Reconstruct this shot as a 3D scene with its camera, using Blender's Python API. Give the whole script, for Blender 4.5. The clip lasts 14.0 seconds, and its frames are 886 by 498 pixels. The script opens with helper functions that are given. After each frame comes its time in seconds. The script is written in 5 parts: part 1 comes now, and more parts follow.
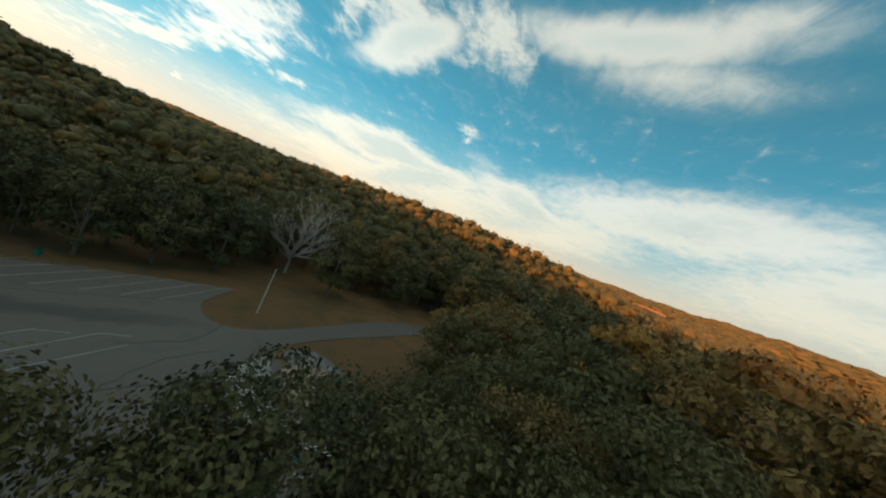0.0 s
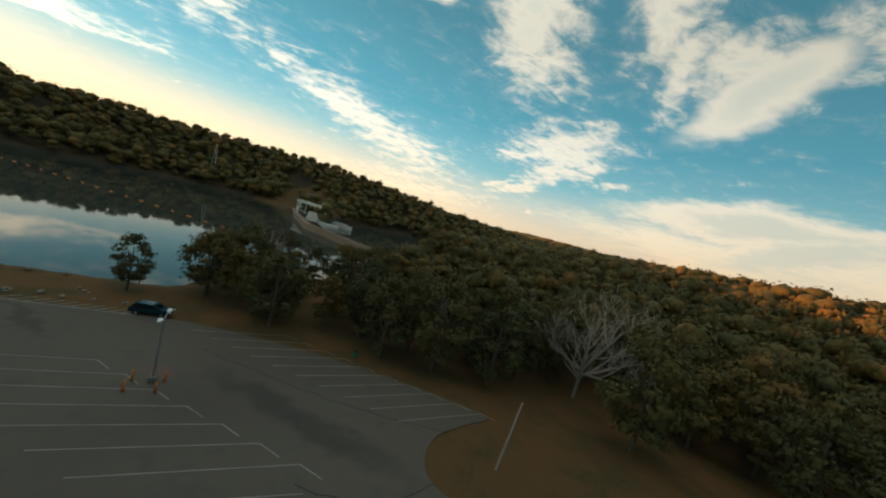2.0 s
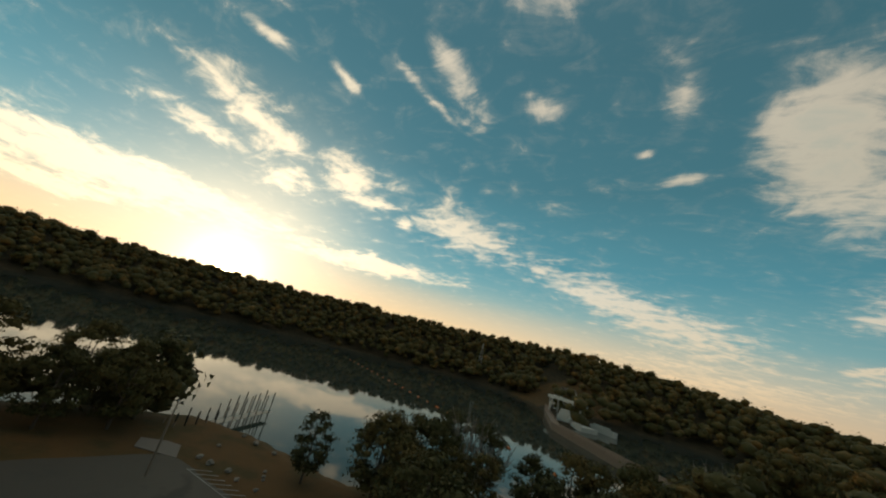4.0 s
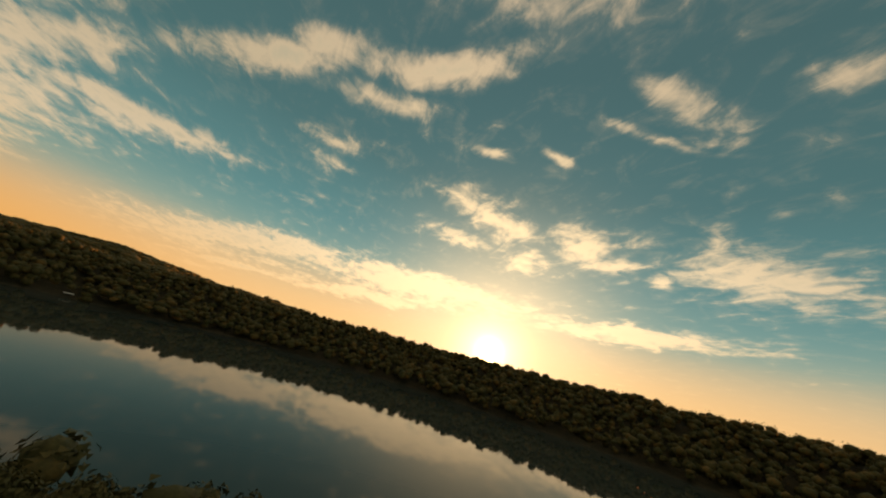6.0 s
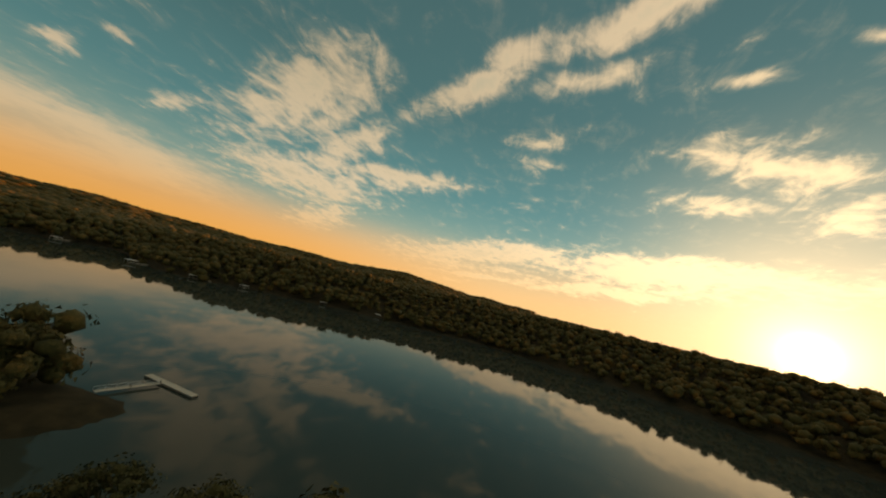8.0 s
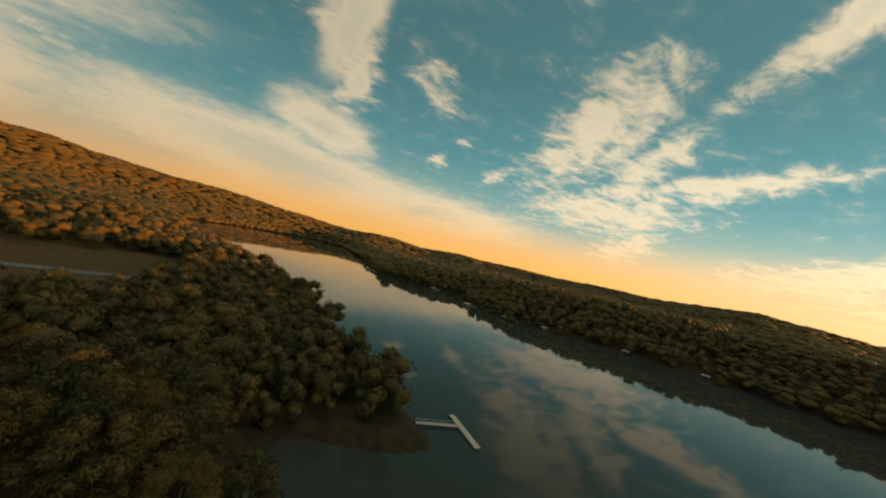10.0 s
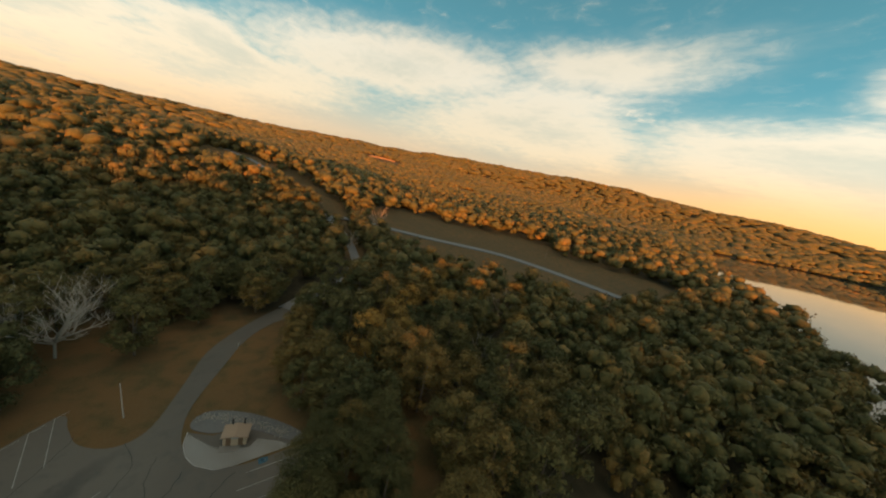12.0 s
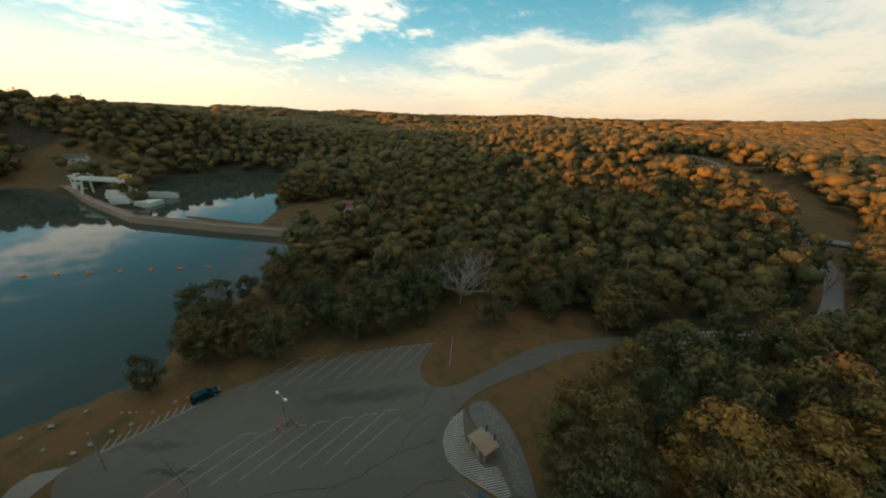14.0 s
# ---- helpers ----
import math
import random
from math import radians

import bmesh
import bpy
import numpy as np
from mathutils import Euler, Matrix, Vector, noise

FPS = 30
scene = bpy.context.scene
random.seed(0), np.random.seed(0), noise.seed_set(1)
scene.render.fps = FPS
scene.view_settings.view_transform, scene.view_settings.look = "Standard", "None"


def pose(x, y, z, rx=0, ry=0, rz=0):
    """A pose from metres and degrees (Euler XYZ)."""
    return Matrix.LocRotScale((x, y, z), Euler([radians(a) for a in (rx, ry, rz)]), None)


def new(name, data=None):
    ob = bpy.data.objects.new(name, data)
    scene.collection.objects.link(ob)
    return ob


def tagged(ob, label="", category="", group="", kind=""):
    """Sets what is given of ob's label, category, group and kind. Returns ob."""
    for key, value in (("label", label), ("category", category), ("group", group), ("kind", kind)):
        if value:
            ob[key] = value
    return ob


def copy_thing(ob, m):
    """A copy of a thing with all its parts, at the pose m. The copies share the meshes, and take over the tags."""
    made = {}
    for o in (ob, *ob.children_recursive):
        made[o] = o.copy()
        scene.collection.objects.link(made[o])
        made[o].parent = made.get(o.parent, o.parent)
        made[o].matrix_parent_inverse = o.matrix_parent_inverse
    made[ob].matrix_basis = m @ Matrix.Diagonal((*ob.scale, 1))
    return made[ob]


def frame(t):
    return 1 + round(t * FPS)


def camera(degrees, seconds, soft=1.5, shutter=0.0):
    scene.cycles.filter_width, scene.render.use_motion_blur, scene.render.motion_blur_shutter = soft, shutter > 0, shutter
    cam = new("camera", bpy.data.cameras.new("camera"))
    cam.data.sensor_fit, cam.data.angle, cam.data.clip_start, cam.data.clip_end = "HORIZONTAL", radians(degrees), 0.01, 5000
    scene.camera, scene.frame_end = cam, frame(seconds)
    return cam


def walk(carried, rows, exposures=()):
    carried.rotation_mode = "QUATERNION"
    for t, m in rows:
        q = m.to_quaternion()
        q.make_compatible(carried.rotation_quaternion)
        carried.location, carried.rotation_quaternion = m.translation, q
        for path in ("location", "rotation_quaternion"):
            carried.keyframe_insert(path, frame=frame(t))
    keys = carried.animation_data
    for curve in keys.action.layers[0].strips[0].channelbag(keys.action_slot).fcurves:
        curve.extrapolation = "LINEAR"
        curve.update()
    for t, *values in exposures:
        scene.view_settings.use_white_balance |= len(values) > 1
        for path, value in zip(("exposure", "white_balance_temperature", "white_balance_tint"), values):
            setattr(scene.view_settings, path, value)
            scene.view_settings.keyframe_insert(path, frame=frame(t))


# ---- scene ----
# Metres, z up, water level at z = 0. Headings turn anticlockwise from +y.
LENS = 107.0
cam = camera(LENS, 14.0, soft=2.1)


def fly(x, y, z, yaw, pitch, roll):
    """Pose of a flying camera from its heading, pitch and bank in degrees."""
    return pose(x, y, z, 90 + pitch, 0, yaw) @ pose(0, 0, 0, 0, 0, roll)


PATH = [
    (0.0, -6.81, 12.48, 23.50, -13.76, -2.53, 22.50),
    (0.5, -4.21, 15.34, 25.64, 5.92, -7.47, 25.00),
    (1.0, -3.03, 19.81, 25.87, 17.38, -8.18, 19.98),
    (1.5, -3.10, 26.32, 25.03, 28.08, -6.89, 16.62),
    (2.0, -3.82, 33.06, 24.34, 42.16, -4.25, 14.59),
    (2.5, -5.17, 39.25, 23.17, 55.87, 1.88, 12.39),
    (3.0, -7.16, 44.86, 21.67, 67.07, 10.55, 10.65),
    (3.5, -13.23, 47.96, 21.57, 77.82, 15.27, 11.17),
    (4.0, -19.34, 51.09, 22.80, 91.11, 17.10, 14.57),
    (4.2, -21.78, 52.48, 23.61, 97.68, 17.73, 16.04),
    (6.3, -35.58, 42.02, 39.07, 139.95, 17.53, 16.63),
    (6.5, -36.79, 40.34, 40.27, 143.40, 16.56, 17.12),
    (7.0, -39.15, 36.44, 42.75, 153.54, 13.82, 17.84),
    (7.2, -39.36, 35.41, 43.29, 158.15, 12.75, 17.83),
    (9.3, -48.52, 22.26, 53.51, 200.56, 3.50, 11.62),
    (9.5, -48.80, 20.56, 55.10, 207.42, 3.32, 13.12),
    (10.0, -48.58, 16.41, 55.92, 221.88, 1.70, 13.28),
    (10.5, -49.77, 9.65, 56.25, 238.58, -0.43, 13.08),
    (11.0, -52.78, 2.49, 55.79, 258.84, -3.50, 12.55),
    (11.5, -45.86, -3.88, 57.17, 278.96, -7.87, 12.76),
    (12.0, -33.97, -7.08, 59.07, 299.84, -13.05, 12.48),
    (12.5, -24.48, -6.11, 58.80, 319.11, -17.48, 10.55),
    (13.0, -15.98, -4.92, 56.63, 338.11, -20.08, 6.90),
    (13.5, -9.97, -2.11, 55.18, 355.14, -22.16, 4.59),
    (14.0, -4.79, 3.32, 54.53, 373.44, -21.11, 1.98),
]
walk(cam, [(r[0], fly(*r[1:])) for r in PATH],
     exposures=[(0.0, 0.90, 5700, 5), (0.5, 0.90, 5750, 6), (1.5, 0.78, 6150, 9), (3.0, 0.2, 6600, 10), (4.2, -0.06, 6800, 10), (6.5, -0.28, 9000, 16),
                (7.2, -0.24, 9000, 16), (9.5, 0.1, 8000, 10), (11.0, 0.65, 7500, 10), (12.5, 1.06, 6500, 11), (13.0, 1.12, 6400, 11), (14.0, 0.95, 6150, 9)])

# ---- light ----
SUN_AZ, SUN_EL = 122.9, 3.1
sun_dir = Vector((-math.sin(radians(SUN_AZ)) * math.cos(radians(SUN_EL)),
                  math.cos(radians(SUN_AZ)) * math.cos(radians(SUN_EL)), math.sin(radians(SUN_EL))))
sun_data = bpy.data.lights.new("sun", "SUN")
sun_data.energy, sun_data.angle, sun_data.color = 5.2, radians(0.6), (1.0, 0.37, 0.09)
sun = new("sun", sun_data)
sun.matrix_world = Matrix.Translation((0, 0, 300)) @ (-sun_dir).to_track_quat("-Z", "Y").to_matrix().to_4x4()
scene.view_settings.exposure = 0.0


class Nodes:
    """Short hand for building node trees."""

    def __init__(self, tree):
        self.t = tree
        tree.nodes.clear()

    def add(self, kind, **props):
        n = self.t.nodes.new(kind)
        for key, value in props.items():
            setattr(n, key, value)
        return n

    def link(self, a, b):
        self.t.links.new(a, b)

    def value(self, socket, v):
        if isinstance(v, bpy.types.NodeSocket):
            self.link(v, socket)
        else:
            socket.default_value = v

    def math(self, op, a, b=0.0, c=0.0, clamp=False):
        n = self.add("ShaderNodeMath", operation=op, use_clamp=clamp)
        for i, v in enumerate((a, b, c)):
            self.value(n.inputs[i], v)
        return n.outputs[0]

    def vmath(self, op, a, b=(0, 0, 0)):
        n = self.add("ShaderNodeVectorMath", operation=op)
        self.value(n.inputs[0], a)
        self.value(n.inputs[1], b)
        return n.outputs["Value"] if op in ("LENGTH", "DOT_PRODUCT", "DISTANCE") else n.outputs[0]

    def smooth(self, v, lo, hi, a=0.0, b=1.0):
        n = self.add("ShaderNodeMapRange", interpolation_type="SMOOTHSTEP")
        self.value(n.inputs[0], v)
        for i, q in enumerate((lo, hi, a, b)):
            n.inputs[1 + i].default_value = q
        return n.outputs[0]

    def mix(self, fac, a, b, blend="MIX"):
        n = self.add("ShaderNodeMix", data_type="RGBA", blend_type=blend)
        self.value(n.inputs[0], fac)
        for s, v in ((n.inputs[6], a), (n.inputs[7], b)):
            self.value(s, v if isinstance(v, bpy.types.NodeSocket) else (*v[:3], 1.0))
        return n.outputs[2]

    def ramp(self, fac, stops):
        n = self.add("ShaderNodeValToRGB")
        self.link(fac, n.inputs[0])
        e = n.color_ramp.elements
        while len(e) < len(stops):
            e.new(0.5)
        for el, (p, c) in zip(e, stops):
            el.position, el.color = p, (*c, 1.0)
        return n.outputs[0]

    def noise(self, vec, scale, detail=3.0, rough=0.5, distort=0.0, color=False):
        n = self.add("ShaderNodeTexNoise")
        if vec is not None:
            self.link(vec, n.inputs["Vector"])
        n.inputs["Scale"].default_value, n.inputs["Detail"].default_value = scale, detail
        n.inputs["Roughness"].default_value, n.inputs["Distortion"].default_value = rough, distort
        return n.outputs[1 if color else 0]

    def mapping(self, vec, loc=(0, 0, 0), rot=0.0, scale=(1, 1, 1), kind="TEXTURE"):
        n = self.add("ShaderNodeMapping", vector_type=kind)
        self.link(vec, n.inputs[0])
        n.inputs[1].default_value, n.inputs[2].default_value, n.inputs[3].default_value = loc, (0, 0, radians(rot)), scale
        return n.outputs[0]


# ---- sky ----
world = bpy.data.worlds.new("evening_sky")
scene.world = world
world.use_nodes = True
w = Nodes(world.node_tree)
way = w.add("ShaderNodeTexCoord").outputs["Generated"]
sep = w.add("ShaderNodeSeparateXYZ")
w.link(way, sep.inputs[0])
height = w.math("MAXIMUM", sep.outputs[2], 0.0)
flat = w.vmath("NORMALIZE", w.vmath("MULTIPLY", way, (1, 1, 0)))
toward = w.vmath("DOT_PRODUCT", flat, (-math.sin(radians(SUN_AZ)), math.cos(radians(SUN_AZ)), 0))
near_sun = w.vmath("DOT_PRODUCT", way, tuple((sun_dir + Vector((0, 0, 0.012))).normalized()))
sky = w.add("ShaderNodeTexSky", sky_type="NISHITA", sun_disc=False)
sky.sun_elevation, sky.sun_rotation = radians(SUN_EL), radians(-SUN_AZ)
sky.air_density, sky.dust_density, sky.ozone_density = 1.0, 1.5, 2.0
base = w.ramp(height, [(0.0, (0.60, 0.45, 0.29)), (0.05, (0.60, 0.49, 0.35)), (0.11, (0.42, 0.47, 0.41)), (0.18, (0.18, 0.38, 0.41)),
                       (0.30, (0.080, 0.27, 0.335)), (0.5, (0.055, 0.18, 0.225)), (0.75, (0.05, 0.15, 0.19)), (1.0, (0.06, 0.15, 0.19))])
base = w.mix(0.10, base, w.mix(1.0, sky.outputs[0], (0.12, 0.12, 0.12), "MULTIPLY"))
low = w.smooth(height, 0.0, 0.24, 1.0, 0.0)
lower = w.smooth(height, 0.01, 0.17, 1.0, 0.0)
AFTERGLOW = 226.0
toward_glow = w.vmath("DOT_PRODUCT", flat, (-math.sin(radians(AFTERGLOW)), math.cos(radians(AFTERGLOW)), 0))
warm = w.math("MULTIPLY", w.smooth(toward, -0.2, 1.0), low)
amber = w.math("MULTIPLY", w.smooth(toward_glow, 0.35, 1.0), lower)
base = w.mix(w.math("MULTIPLY", warm, 0.8), base, (0.92, 0.62, 0.30))
glow = w.math("POWER", w.math("MAXIMUM", near_sun, 0.0), 26.0)
core = w.math("POWER", w.math("MAXIMUM", near_sun, 0.0), 3200.0)
# clouds lie on a flat layer; the banks are set by heading from the sun's side and height, in degrees
lift = w.add("ShaderNodeCombineXYZ")
den = w.math("ADD", height, 0.14)
w.link(w.math("DIVIDE", sep.outputs[0], den), lift.inputs[0])
w.link(w.math("DIVIDE", sep.outputs[1], den), lift.inputs[1])
cp = lift.outputs[0]
CLOUD_AZ = 120.0
c0, s0 = math.cos(radians(CLOUD_AZ)), math.sin(radians(CLOUD_AZ))
ahead = w.vmath("DOT_PRODUCT", way, (-s0, c0, 0))
side = w.vmath("DOT_PRODUCT", way, (-c0, -s0, 0))
head = w.math("MULTIPLY", w.math("ARCTAN2", side, ahead), 180 / math.pi)
rise_deg = w.math("MULTIPLY", w.math("ARCSINE", sep.outputs[2]), 180 / math.pi)
place = w.add("ShaderNodeCombineXYZ")
w.link(head, place.inputs[0])
w.link(rise_deg, place.inputs[1])
puffs = w.noise(cp, 7.5, 9.0, 0.62, 0.5)
streaks = w.noise(w.mapping(cp, (0, 0, 0), 65.0, (1.0, 0.5, 1)), 4.6, 8.0, 0.64, 0.9)
warp = w.vmath("MULTIPLY", w.vmath("SUBTRACT", w.noise(cp, 1.6, 4.0, 0.6, color=True), (0.5, 0.5, 0.5)), (9.0, 6.0, 0))
spot = w.vmath("ADD", place.outputs[0], warp)
banks = sheets = None


def blob(total, head_deg, up_deg, long, thick, turn, weight):
    for wrap in (0.0, 360.0 if head_deg < -140 else -360.0 if head_deg > 140 else None):
        if wrap is None:
            continue
        local = w.mapping(spot, (head_deg + wrap, up_deg, 0), turn, (long, thick, 1))
        g = w.add("ShaderNodeTexGradient", gradient_type="SPHERICAL")
        w.link(local, g.inputs[0])
        v = w.math("MULTIPLY", g.outputs[1], weight)
        total = v if total is None else w.math("MAXIMUM", total, v)
    return total


def cloud(*shape):
    """A broken bank of cloud: middle, half length, half thickness and slant in degrees, and how dense it is."""
    global banks
    banks = blob(banks, *shape)


def sheet(*shape):
    """A smooth sheet of cloud, given in the same way."""
    global sheets
    sheets = blob(sheets, *shape)


cloud(-83.9, 33.7, 14.7, 10.8, 87, 1.00)
cloud(-85.2, 34.5, 8.9, 8.0, -61, 0.50)
cloud(-102.9, 33.5, 10.2, 8.1, -67, 0.90)
cloud(-107.2, 29.0, 10.2, 4.7, -76, 0.80)
cloud(-92.6, 16.6, 13.3, 5.6, -7, 0.85)
cloud(-97.4, 14.6, 6.4, 3.0, -35, 0.60)
cloud(-88.3, 9.5, 7.8, 1.7, -25, 0.90)
cloud(-31.4, 21.2, 18.7, 6.2, 10, 0.75)
cloud(-60.9, 13.0, 26.0, 4.8, 17, 0.75)
cloud(-10.3, 24.1, 8.8, 4.9, 6, 0.80)
cloud(-15.0, 21.5, 4.8, 3.3, 13, 0.60)
cloud(-0.0, 20.1, 7.0, 4.1, 0, 0.70)
cloud(-28.7, 38.5, 5.8, 2.2, 13, 0.60)
cloud(-42.6, 42.7, 10.7, 3.0, 2, 0.60)
cloud(-65.9, 43.1, 5.4, 4.1, 58, 0.55)
cloud(-61.1, 35.9, 2.3, 1.1, -2, 0.80)
cloud(-67.5, 31.7, 5.3, 1.3, 2, 0.70)
cloud(-90.7, 5.7, 1.2, 0.5, 1, 0.80)
cloud(-21.2, 18.8, 3.4, 2.8, 29, 0.70)
cloud(51.4, 36.5, 19.9, 4.4, -31, 0.95)
cloud(23.8, 46.9, 28.3, 4.1, -16, 0.90)
cloud(33.7, 38.6, 19.6, 2.8, -11, 0.60)
cloud(76.9, 23.0, 12.9, 5.0, -47, 0.70)
cloud(73.0, 18.8, 14.8, 5.0, -43, 0.75)
cloud(72.6, 13.6, 9.3, 3.8, -41, 0.75)
cloud(73.1, 8.5, 8.5, 3.5, -16, 0.80)
cloud(59.6, 18.5, 9.3, 2.2, -15, 0.85)
cloud(38.9, 29.1, 7.4, 2.5, -10, 0.60)
cloud(-22.8, 44.9, 14.1, 3.1, 25, 0.60)
cloud(-20.8, 39.5, 13.3, 1.4, 20, 0.60)
cloud(11.0, 36.9, 5.0, 1.6, -2, 0.80)
cloud(-2.5, 37.4, 5.2, 1.4, 19, 0.80)
cloud(8.3, 25.5, 15.2, 5.0, 18, 0.70)
cloud(13.5, 21.1, 10.0, 2.1, 2, 0.60)
cloud(43.8, 9.2, 25.3, 3.6, -11, 0.98)
cloud(16.3, 11.1, 31.4, 3.9, -3, 0.98)
cloud(-16.9, 11.4, 21.4, 2.4, -4, 0.98)
cloud(25.8, 7.1, 21.4, 1.5, -7, 0.98)
cloud(123.1, 25.3, 8.2, 5.2, -70, 1.00)
cloud(111.2, 29.4, 8.2, 3.3, 25, 0.60)
cloud(81.1, 25.0, 18.5, 8.7, -45, 0.85)
cloud(78.1, 12.9, 18.4, 5.5, -2, 0.85)
cloud(62.6, 18.0, 16.0, 3.1, -8, 0.85)
cloud(95.8, 15.5, 4.4, 2.0, -31, 0.60)
cloud(106.9, 16.1, 2.9, 2.1, -37, 0.60)
cloud(103.9, 19.7, 2.8, 1.4, 2, 0.50)
cloud(39.7, 25.2, 6.4, 2.4, 5, 0.50)
cloud(46.4, 8.2, 18.2, 2.0, -12, 0.90)
cloud(44.5, 5.2, 15.9, 1.3, -8, 0.98)
sheet(134.0, 11.2, 13.3, 5.9, -10, 0.65)
sheet(126.6, 6.3, 21.7, 7.7, -6, 0.75)
sheet(106.0, 6.9, 28.3, 6.3, -1, 0.75)
cloud(125.9, 14.1, 9.7, 3.4, -1, 0.60)
sheet(-187.2, 10.6, 28.9, 7.9, -14, 0.70)
sheet(-197.6, 18.4, 26.0, 6.2, -9, 0.60)
sheet(130.0, 8.9, 38.2, 7.0, 1, 0.85)
sheet(125.4, 16.5, 12.0, 5.7, 11, 0.80)
cloud(125.4, 27.8, 10.0, 6.4, 50, 1.00)
cloud(110.0, 25.9, 10.4, 2.6, 25, 0.55)
sheet(-123.9, 6.3, 20.9, 4.4, -17, 0.95)
sheet(-142.6, 6.5, 30.9, 6.8, -9, 0.75)
sheet(-167.1, 13.8, 35.9, 7.4, -5, 0.70)
sheet(-193.1, 9.3, 23.0, 6.8, 2, 0.75)
cloud(160.7, 13.5, 13.5, 4.0, 11, 0.60)
sheet(-120.5, 9.4, 23.4, 3.5, -0, 0.95)
sheet(-144.3, 9.3, 17.1, 4.8, 14, 0.80)
sheet(-123.9, 4.2, 43.2, 3.8, 3, 0.70)
cloud(-84.5, 9.3, 4.4, 1.0, -31, 0.90)
cloud(-93.3, 13.3, 8.4, 2.3, -21, 0.90)
cloud(-86.2, 14.5, 6.4, 1.5, -7, 0.80)
cloud(-88.9, 7.4, 1.7, 0.4, -0, 0.80)
cloud(-68.0, 6.9, 15.9, 2.3, -5, 0.50)
cloud(-70.8, 4.5, 20.2, 2.5, -2, 0.60)
cloud(-101.9, 12.2, 5.1, 0.9, -4, 0.60)
cloud(-86.8, 26.1, 14.6, 5.7, -1, 0.50)
cloud(-114.0, 27.5, 15.1, 5.7, 0, 0.80)
cloud(-128.7, 31.2, 11.8, 6.1, 4, 0.90)
cloud(-131.1, 15.7, 1.5, 1.3, -7, 0.60)
sheet(-116.5, 25.3, 12.4, 4.4, -30, 0.90)
sheet(-151.8, 35.3, 32.1, 5.1, -5, 0.75)
cloud(-131.0, 16.9, 4.2, 1.6, -10, 0.50)
sheet(-157.6, 31.8, 24.1, 4.6, -0, 0.45)
sheet(125.1, 30.9, 12.5, 5.2, -72, 0.85)

# added cloud overhead, never in view, to brighten and warm the ground
banks = w.math("MAXIMUM", banks, w.smooth(height, 0.76, 0.95, 0.0, 0.7))
texture = w.math("ADD", w.math("MULTIPLY", puffs, 0.5), w.math("MULTIPLY", streaks, 0.5))
grain = w.math("SUBTRACT", texture, 0.5)
dens = w.math("ADD", w.math("MULTIPLY", banks, 1.05), w.math("MULTIPLY", grain, 2.5))
dens = w.math("MAXIMUM", dens, w.math("ADD", w.math("MULTIPLY", sheets, 1.5), w.math("MULTIPLY", grain, 0.8)))
cloud_alpha = w.smooth(dens, 0.10, 0.80)
veil = w.smooth(dens, -0.05, 0.5, 0.0, 0.16)
cloud_alpha = w.math("MAXIMUM", cloud_alpha, veil)
# the two top stops colour that added overhead cloud
cloud_col = w.ramp(height, [(0.0, (0.70, 0.47, 0.25)), (0.10, (0.74, 0.61, 0.42)), (0.25, (0.72, 0.65, 0.52)), (0.5, (0.56, 0.51, 0.40)), (0.8, (0.62, 0.55, 0.44)), (1.0, (0.74, 0.64, 0.50))])
thick = w.smooth(dens, 0.6, 1.2)
cloud_col = w.mix(w.math("MULTIPLY", thick, 0.62), cloud_col, (0.42, 0.45, 0.38))
shine = w.math("POWER", w.math("MAXIMUM", near_sun, 0.0), 7.0)
cloud_col = w.mix(w.math("MULTIPLY", shine, 0.85), cloud_col, (1.55, 1.28, 0.86))
cloud_col = w.mix(w.math("MULTIPLY", warm, 0.45), cloud_col, (1.0, 0.68, 0.32))
col = w.mix(w.math("MULTIPLY", cloud_alpha, 0.90), base, cloud_col)
col = w.mix(w.math("MULTIPLY", amber, 0.92), col, (0.86, 0.45, 0.12))
col = w.mix(w.math("MULTIPLY", glow, 0.75, clamp=True), col, (1.3, 1.08, 0.74))
halo = w.math("POWER", w.math("MAXIMUM", near_sun, 0.0), 320.0)
col = w.mix(w.math("MULTIPLY", halo, 0.8), col, (2.6, 2.1, 1.35))
col = w.mix(core, col, (16.0, 10.0, 4.5))
bg = w.add("ShaderNodeBackground")
w.link(col, bg.inputs[0])
# the evening sky is brighter on the sun's side
sunside = w.vmath("DOT_PRODUCT", way, (-math.sin(radians(SUN_AZ)), math.cos(radians(SUN_AZ)), 0))
w.link(w.math("MULTIPLY_ADD", sunside, 0.3, 1.0), bg.inputs[1])
out = w.add("ShaderNodeOutputWorld")
w.link(bg.outputs[0], out.inputs[0])


# ---- materials ----
def material(name, rough=0.8, metal=0.0, spec=0.3):
    m = bpy.data.materials.new(name)
    m.use_nodes = True
    n = Nodes(m.node_tree)
    b = n.add("ShaderNodeBsdfPrincipled")
    b.inputs["Roughness"].default_value, b.inputs["Metallic"].default_value = rough, metal
    b.inputs["Specular IOR Level"].default_value = spec
    o = n.add("ShaderNodeOutputMaterial")
    n.link(b.outputs[0], o.inputs[0])
    return m, n, b


def bump(n, b, h, strength=0.4, dist=0.05):
    k = n.add("ShaderNodeBump")
    k.inputs["Strength"].default_value, k.inputs["Distance"].default_value = strength, dist
    n.link(h, k.inputs["Height"])
    n.link(k.outputs[0], b.inputs["Normal"])


